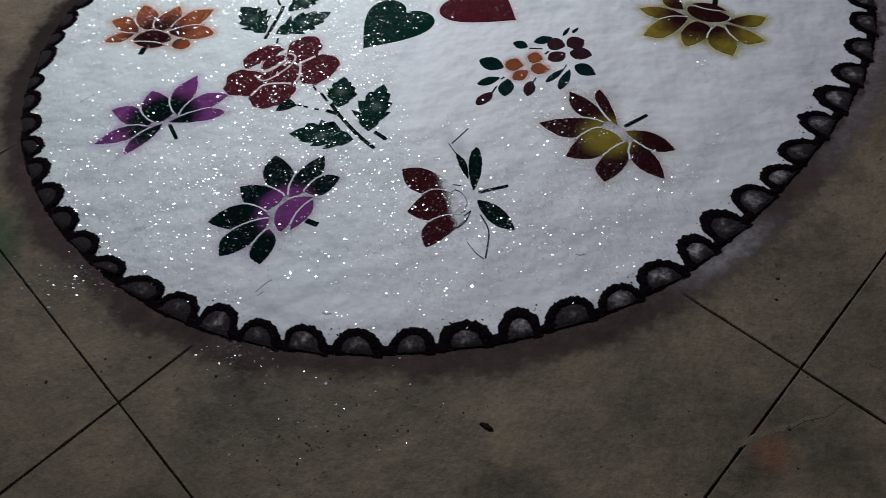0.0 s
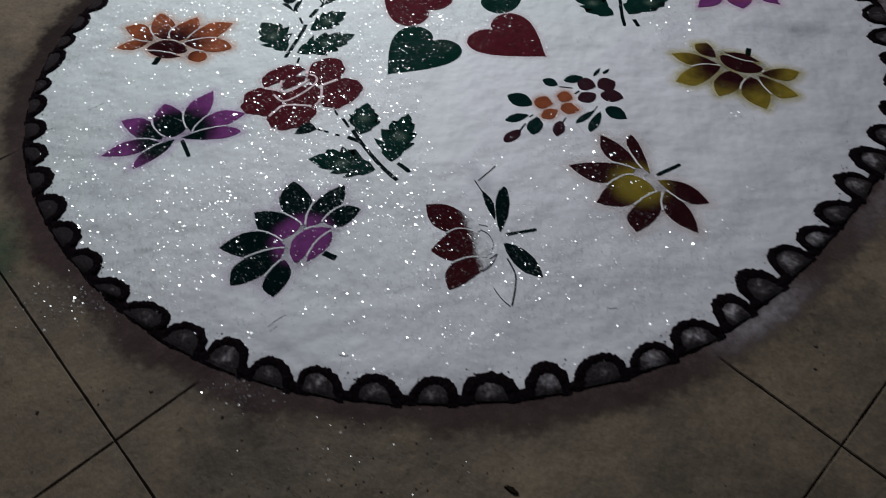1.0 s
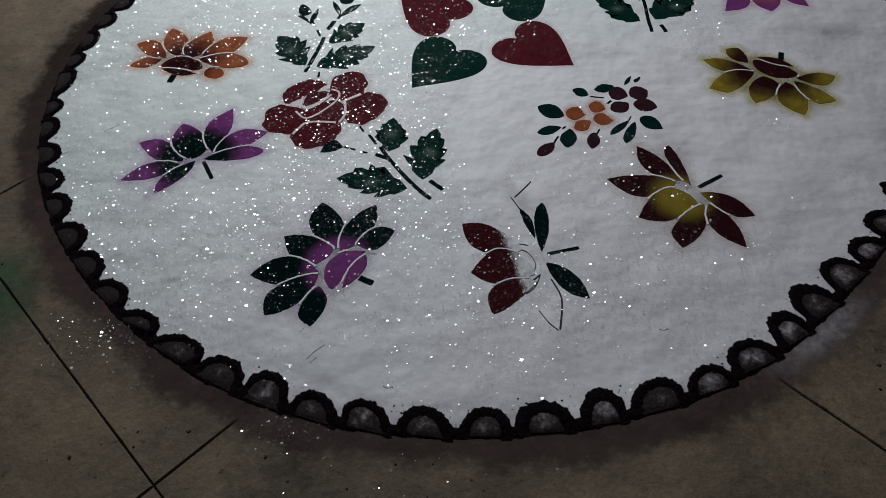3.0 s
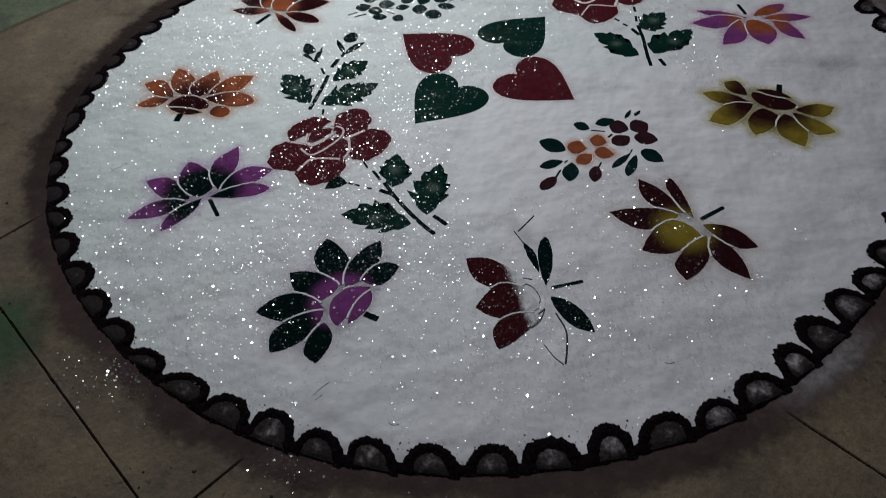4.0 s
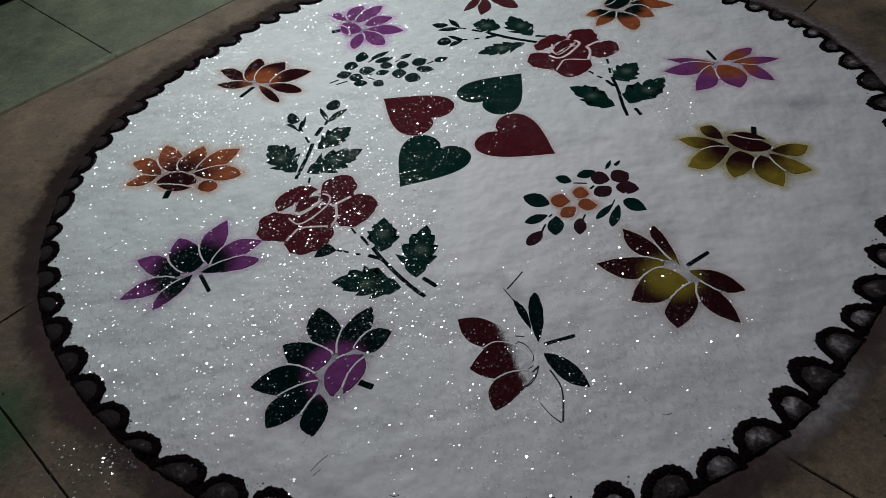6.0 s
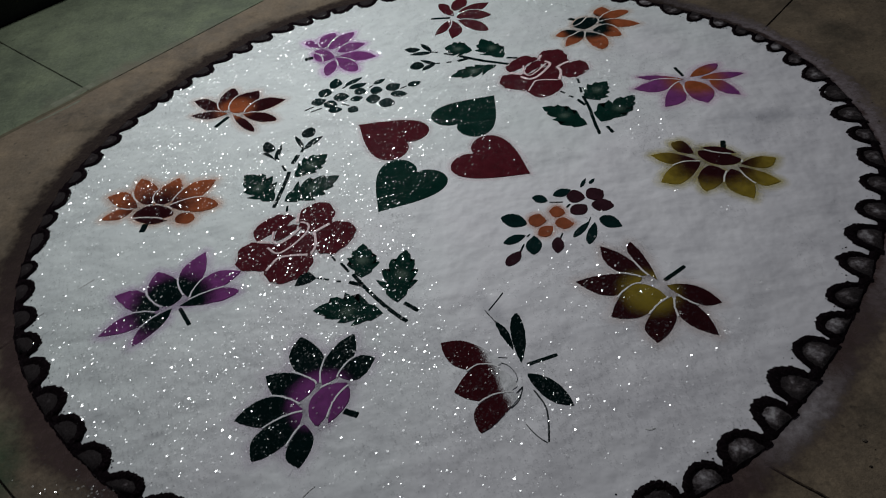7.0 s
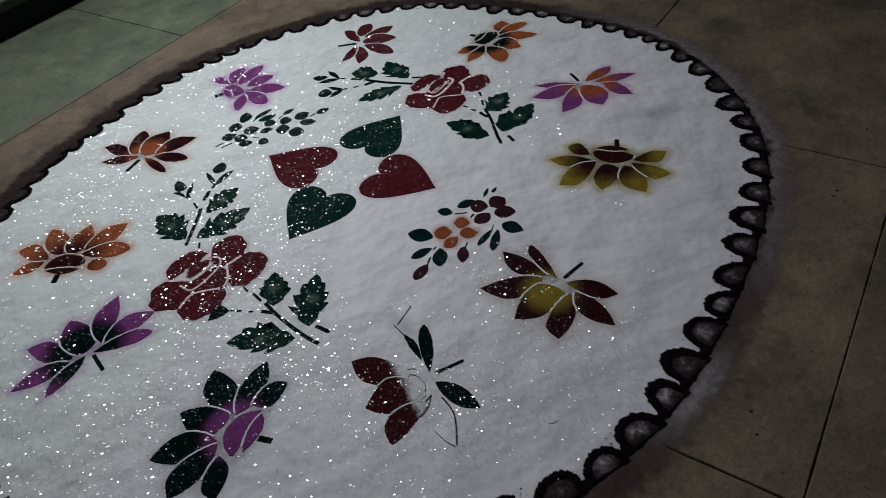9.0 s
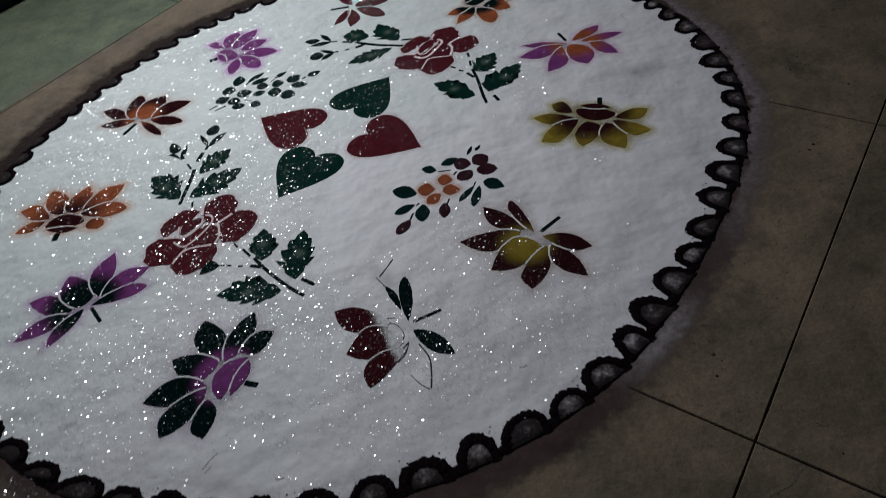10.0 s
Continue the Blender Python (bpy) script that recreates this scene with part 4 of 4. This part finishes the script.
def rose(at, petals, leaves, buds, stems, gaps):
    r = tagged(empty("rose_spray", *at), "maroon rose with dark green leaves, buds and stems, in powder", "powder flower", "rose sprays")
    for row in petals:
        petal("petal", fuller(row), MAT_RED, r, label="maroon petal", waver=0.0055)
        dusting(petal_outline(fuller(row)), MAT_PINK_DUST, r, 0.014)
    for row in leaves:
        petal("leaf", row, MAT_LEAF, r, 4, "dark green leaf dusted pale in the middle")
    for row in buds:
        petal("bud", row, MAT_STEM, r)
    for data in stems:
        line("stem", data, MAT_STEM, r)
    for data in gaps:
        line("petal_edge", (data[0], data[1] * 1.25), MAT_PINKISH, r, "pinkish white line between the petals", 0.0007)
    return r


def leaf_powder():
    m = powder("leaf_powder", (0.11, 0.15, 0.12), GREEN, -0.006, 0.017)
    return m


MAT_LEAF = leaf_powder()
rose(RA_AT, RA, RA_LEAVES, RA_BUDS, RA_STEMS, RA_GAPS)
rose(RB_AT, RB, RB_LEAVES, RB_BUDS, RB_STEMS, RB_GAPS)


def spray(at, leaves, stems, label, leaf_mat, extra=()):
    s = tagged(empty("blossom_spray", *at), label, "powder flower", "blossom sprays")
    for row in leaves:
        petal("leaf", row, leaf_mat, s)
    for rows, mat in extra:
        for row in rows:
            petal("petal", row, mat, s)
            if mat == MAT_ORANGE:
                bx, by, tx, ty, w = row
                dusting(petal_outline((bx, by, tx, ty, 45, w, 45, -w, 60, 80)), MAT_ORANGE_DUST, s, 0.012)
    for data in stems:
        line("stem", data, MAT_STEM, s)


MAT_TEAL = powder("blackish_green_powder", (0.004, 0.018, 0.018))
MAT_PLUM = powder("plum_powder", (0.036, 0.013, 0.019))
MAT_ORANGE_DUST = dust_material((0.70, 0.34, 0.22), 0.42)
MAT_ORANGE = powder("orange_powder", (0.27, 0.075, 0.034))
spray(CA_AT, CA_LEAF, CA_STEMS, "spray of orange and plum blossoms with dark green leaves, in powder", MAT_TEAL, ((CA_ORANGE, MAT_ORANGE), (CA_PLUM, MAT_PLUM)))
spray(CB_AT, CB_LEAF, CB_STEMS, "spray of small blackish green blossoms and leaves, in powder", MAT_TEAL)


def heart(x, y, turn, mat, label):
    a, pts = 0.127, []
    half = []
    for p0, p1, p2, p3 in (((0, 0), (0.25, 0.20), (0.62, 0.59), (0.93, 0.575)), ((0.93, 0.575), (1.32, 0.555), (1.25, 0.02), (1.0, 0.0))):
        for i in range(18):
            u = i / 18
            c = ((1 - u) ** 3, 3 * u * (1 - u) ** 2, 3 * u * u * (1 - u), u ** 3)
            half.append(tuple(a * sum(k * p[d] for k, p in zip(c, (p0, p1, p2, p3))) for d in (0, 1)))
    pts = half + [(a, 0)] + [(px, -py) for px, py in half[:0:-1]]
    bm = mound(pts, PETAL_Z, PETAL_H, 0.0011)
    h = part("heart", bm, mat)
    h.matrix_basis = pose(x, y, 0, 0, 0, turn)
    if mat == MAT_RED:
        dusting(pts, MAT_PINK_DUST, h, 0.014)
    tagged(h, label, "powder heart", "four hearts in the middle")


heart(-0.135, -0.149, 53.3, MAT_GREEN, "dark green heart of rangoli powder")
heart(0.159, -0.090, 140.2, MAT_RED, "maroon heart of rangoli powder")
heart(-0.173, 0.143, -39.6, MAT_RED, "maroon heart of rangoli powder")
heart(0.128, 0.195, -134.4, MAT_GREEN, "dark green heart of rangoli powder")


# ---- spilled dust outside the border ----
def spill():
    """A thin ragged skirt of plum and grey dust on the slabs, following the border."""
    bm = bmesh.new()
    uv = bm.loops.layers.uv.new("across")
    seg, cuts = 240, 4
    rows = []
    for i in range(seg + 1):
        a = 2 * math.pi * i / seg
        rows.append([bm.verts.new(polar(outer(a) - 0.010 + 0.13 * k / cuts, a, -0.0024)) for k in range(cuts + 1)])
    for i in range(seg):
        for k in range(cuts):
            f = bm.faces.new((rows[i][k], rows[i][k + 1], rows[i + 1][k + 1], rows[i + 1][k]))
            for loop, (ii, kk) in zip(f.loops, ((i, k), (i, k + 1), (i + 1, k + 1), (i + 1, k))):
                loop[uv].uv = (ii / seg, kk / cuts)
    m, nt, b = material("spilled_dust", 1.0, 0, 0.1)
    v = place_vec(nt)
    tex = nt.nodes.new("ShaderNodeUVMap")
    tex.uv_map = "across"
    sep = nt.nodes.new("ShaderNodeSeparateXYZ")
    nt.links.new(tex.outputs[0], sep.inputs[0])
    xyz = nt.nodes.new("ShaderNodeSeparateXYZ")
    nt.links.new(v, xyz.inputs[0])
    ragged = math_node(nt, "MULTIPLY", math_node(nt, "SUBTRACT", noise_node(nt, v, 10.0, 6, 0.65), 0.5), 0.55)
    ragged = math_node(nt, "ADD", ragged, math_node(nt, "MULTIPLY", math_node(nt, "SUBTRACT", noise_node(nt, v, 42.0, 6, 0.7), 0.5), 0.32))
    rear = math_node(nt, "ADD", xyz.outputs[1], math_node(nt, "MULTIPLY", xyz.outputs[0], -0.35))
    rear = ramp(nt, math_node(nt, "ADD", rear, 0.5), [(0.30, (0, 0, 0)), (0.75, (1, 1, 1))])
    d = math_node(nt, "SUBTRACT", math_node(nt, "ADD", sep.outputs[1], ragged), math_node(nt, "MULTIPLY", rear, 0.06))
    alpha = ramp(nt, d, [(0.08, (0.97, 0.97, 0.97)), (0.23, (0.88, 0.88, 0.88)), (0.31, (0.46, 0.46, 0.46)), (0.40, (0.13, 0.13, 0.13)), (0.72, (0, 0, 0))])
    alpha = mix(nt, 1.0, alpha, ramp(nt, noise_node(nt, v, 120.0, 4, 0.7), [(0.25, (0.6, 0.6, 0.6)), (0.6, (1, 1, 1))]), "MULTIPLY")
    # pale lilac where white powder was swept over it, on one side
    swept = math_node(nt, "ADD", xyz.outputs[0], math_node(nt, "MULTIPLY", noise_node(nt, v, 4.0, 5, 0.6), 0.4))
    pale = ramp(nt, swept, [(0.74, (0, 0, 0)), (0.98, (0.9, 0.9, 0.9))])
    inner = ramp(nt, d, [(0.06, (0.0, 0.0, 0.0)), (0.14, (1, 1, 1)), (0.36, (0.8, 0.8, 0.8)), (0.46, (0.0, 0.0, 0.0))])
    tone = ramp(nt, noise_node(nt, v, 30.0, 5, 0.65), [(0.3, (0.052, 0.032, 0.033)), (0.6, (0.082, 0.053, 0.051)), (0.8, (0.125, 0.090, 0.080))])
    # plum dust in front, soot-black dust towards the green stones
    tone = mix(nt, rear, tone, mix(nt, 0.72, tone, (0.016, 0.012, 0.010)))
    streak = ramp(nt, noise_node(nt, v, 70.0, 7, 0.75), [(0.36, (0.40, 0.40, 0.40)), (0.64, (0.9, 0.9, 0.9))])
    col = mix(nt, mix(nt, 1.0, mix(nt, 1.0, pale, inner, "MULTIPLY"), streak, "MULTIPLY"), tone, (0.32, 0.27, 0.29))
    # a white smear dragged outwards
    sx, sy = math_node(nt, "SUBTRACT", xyz.outputs[0], SMEAR[0]), math_node(nt, "SUBTRACT", xyz.outputs[1], SMEAR[1])
    along = math_node(nt, "ADD", math_node(nt, "MULTIPLY", sx, 0.80), math_node(nt, "MULTIPLY", sy, 0.60))
    cross = math_node(nt, "SUBTRACT", math_node(nt, "MULTIPLY", sy, 0.80), math_node(nt, "MULTIPLY", sx, 0.60))
    far = math_node(nt, "SQRT", math_node(nt, "ADD", math_node(nt, "MULTIPLY", math_node(nt, "MULTIPLY", along, along), 0.06), math_node(nt, "MULTIPLY", cross, cross)))
    far = math_node(nt, "ADD", far, math_node(nt, "MULTIPLY", ragged, 0.05))
    smear = mix(nt, 1.0, ramp(nt, far, [(0.0, (0.95, 0.95, 0.95)), (0.03, (0, 0, 0))]), streak, "MULTIPLY")
    alpha = mix(nt, 1.0, alpha, smear, "LIGHTEN")
    alpha = mix(nt, 1.0, alpha, mix(nt, 1.0, mix(nt, 1.0, pale, inner, "MULTIPLY"), streak, "MULTIPLY"), "LIGHTEN")
    col = mix(nt, mix(nt, 1.0, ramp(nt, far, [(0.0, (0.95, 0.95, 0.95)), (0.03, (0, 0, 0))]), streak, "MULTIPLY"), col, (0.42, 0.38, 0.40))
    nt.links.new(col, b.inputs["Base Color"])
    nt.links.new(alpha, b.inputs["Alpha"])
    return tagged(part("spilled_dust", bm, m), "ragged skirt of plum and black dust spilled on the slabs", "dust", kind="stuff")


SMEAR = (0.425, -0.655)
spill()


# ---- small marks ----
MAT_SCUFF = powder("grey_scuff", (0.60, 0.59, 0.59))
for marks in (([-659, -257, -647, -248, -635, -237], 2.0), ([-247, -694, -236, -681, -224, -671], 2.5), ([-144, -730, -138, -733, -130, -732], 3.0),
              ([214, -646, 221, -648, 228, -646], 3.0), ([-712, -313, -701, -304], 2.0), ([-243, -700, -232, -690], 1.5)):
    line("scuff", marks, MAT_SCUFF, ground, "grey scuff in the white powder", -0.0004)


MAT_MORTAR = powder("pale_mortar", (0.19, 0.155, 0.115))
line("mortar_smear", ([366, -930, 392, -921, 412, -912, 440, -906], 8.5), MAT_MORTAR, floor, "pale mortar smear across a joint", -0.0008)
line("mortar_smear", ([438, -907, 462, -897, 486, -892, 512, -874], 6.0), MAT_MORTAR, floor, "pale mortar smear across a joint", -0.0006)
MAT_TRODDEN = powder("trodden_dirt", (0.130, 0.112, 0.078))
MAT_PLASTER = powder("pale_plaster", (0.200, 0.205, 0.155))


def along_joint(us, n, wide):
    """Places along the joint beside the green stones, wandering a little, in mm."""
    flat = []
    for u in us:
        p = (U * u + N * (n + 0.006 * noise.noise(Vector((u * 9, n * 5, 0.4))))) * 1000
        flat += [p.x, p.y]
    return flat, wide


# dirt trodden into the joint and a lick of plaster beside it
line("dirt_smear", along_joint([-0.205 - 0.06 * k for k in range(12)], 0.902, 15), MAT_TRODDEN, floor, "brown dirt trodden into a joint", -0.0008)
line("plaster_smear", along_joint([-0.24 - 0.03 * k for k in range(5)], 0.924, 22), MAT_PLASTER, floor, "pale plaster smear on green stone", -0.0008)
line("plaster_smear", along_joint([-0.30 - 0.03 * k for k in range(5)], 0.885, 9), MAT_PLASTER, floor, "pale plaster smear on brown stone", -0.0008)
scrap = petal("leaf_scrap", (72, -895, 89, -904, 40, 4, 60, -3, 60, 70), powder("dry_leaf", (0.022, 0.016, 0.011)), None)
scrap.location.z = -0.0018
tagged(scrap, "small dark scrap of dry leaf lying on the slabs", "leaf")


def grit(count):
    """Crumbs of dirt on the slabs."""
    bm = bmesh.new()
    g = random.Random(11)
    for k in range(count):
        a, r = g.uniform(-2.9, 0.5), g.uniform(0.84, 1.5)
        x, y, s = r * math.cos(a), r * math.sin(a), 0.0009 + 0.0019 * g.random() ** 4
        if k % 4 == 0:
            # two spots where the dirt gathered
            cx, cy, wide = ((-0.17, -0.925, 0.045), (-0.08, -0.88, 0.09))[k // 4 % 2]
            s *= 0.7
            x, y = g.gauss(cx, wide), g.gauss(cy, wide * 0.7)
            if math.hypot(x, y) < outer(math.atan2(y, x)) + 0.01:
                continue
        made = bmesh.ops.create_icosphere(bm, subdivisions=1, radius=s)["verts"]
        for v in made:
            v.co = Vector((v.co.x * g.uniform(0.7, 1.5), v.co.y * g.uniform(0.7, 1.4), v.co.z * 0.5)) + Vector((x, y, -0.003 + 0.3 * s))
    m, nt, b = material("dirt_crumbs", 0.95, 0, 0.2)
    geo = nt.nodes.new("ShaderNodeNewGeometry")
    nt.links.new(ramp(nt, geo.outputs["Random Per Island"], [(0.0, (0.03, 0.022, 0.016)), (0.7, (0.075, 0.056, 0.042)), (1.0, (0.16, 0.13, 0.10))]), b.inputs["Base Color"])
    tagged(part("dirt_crumbs", bm, m), "small crumbs of dirt lying on the slabs", "dirt", kind="stuff")


grit(420)


# ---- silver glitter strewn over the drawing ----
def glitter(count):
    verts, faces = [], []
    g = random.Random(3)
    spots = ((-0.535, -0.665, 0.040), (-0.535, -0.665, 0.040), (-0.263, -0.790, 0.035), (-0.10, -0.86, 0.09), (-0.55, -0.66, 0.09))
    while len(faces) < count:
        a, r = g.uniform(0, 2 * math.pi), 0.82 * math.sqrt(g.random())
        x, y = r * math.cos(a), r * math.sin(a)
        spilled = g.random() < 0.011
        if spilled:
            sx, sy, wide = g.choice(spots)
            x, y = g.gauss(sx, wide), g.gauss(sy, wide * 0.6)
            r, a = math.hypot(x, y), math.atan2(y, x)
        else:
            if r > outer(a) - 0.03:
                continue
            if g.random() > 0.48 + 0.9 * noise.noise(Vector((x * 5, y * 5, 0.5))) + 0.5 * noise.noise(Vector((x * 22, y * 22, 2.5))) - 0.60 * x:
                continue
        z = 0.0021 if r < outer(a) - 0.03 else -0.0015
        size = 0.00064 * (1 + 2.8 * g.random() ** 3)
        tilt = Euler((g.gauss(0, 0.26), g.gauss(0, 0.26), g.uniform(0, 6.28))).to_matrix()
        k = len(verts)
        for i in range(5):
            p = tilt @ Vector((size * math.cos(i * 1.2566), size * math.sin(i * 1.2566), 0))
            verts.append((x + p.x, y + p.y, z + p.z))
        faces.append(tuple(range(k, k + 5)))
    me = bpy.data.meshes.new("glitter")
    me.from_pydata(verts, [], faces)
    m = bpy.data.materials.new("clear_glitter")
    m.use_nodes = True
    nt = m.node_tree
    nt.nodes.remove(nt.nodes["Principled BSDF"])
    gl = node(nt, "ShaderNodeBsdfGlossy", Roughness=0.16)
    geo = nt.nodes.new("ShaderNodeNewGeometry")
    nt.links.new(math_node(nt, "MULTIPLY_ADD", math_node(nt, "POWER", geo.outputs["Random Per Island"], 1.5), 0.20, 0.11), gl.inputs["Roughness"])
    tr = nt.nodes.new("ShaderNodeBsdfTransparent")
    mx = nt.nodes.new("ShaderNodeMixShader")
    mx.inputs[0].default_value = 0.10
    pale = nt.nodes.new("ShaderNodeBsdfDiffuse")
    flake = nt.nodes.new("ShaderNodeMixShader")
    flake.inputs[0].default_value = 0.93
    nt.links.new(pale.outputs[0], flake.inputs[1])
    nt.links.new(gl.outputs[0], flake.inputs[2])
    nt.links.new(tr.outputs[0], mx.inputs[1])
    nt.links.new(flake.outputs[0], mx.inputs[2])
    nt.links.new(mx.outputs[0], nt.nodes["Material Output"].inputs["Surface"])
    me.materials.append(m)
    return tagged(new("glitter", me), "fine silver glitter strewn over the powder", "glitter", kind="stuff")


glitter(115000)
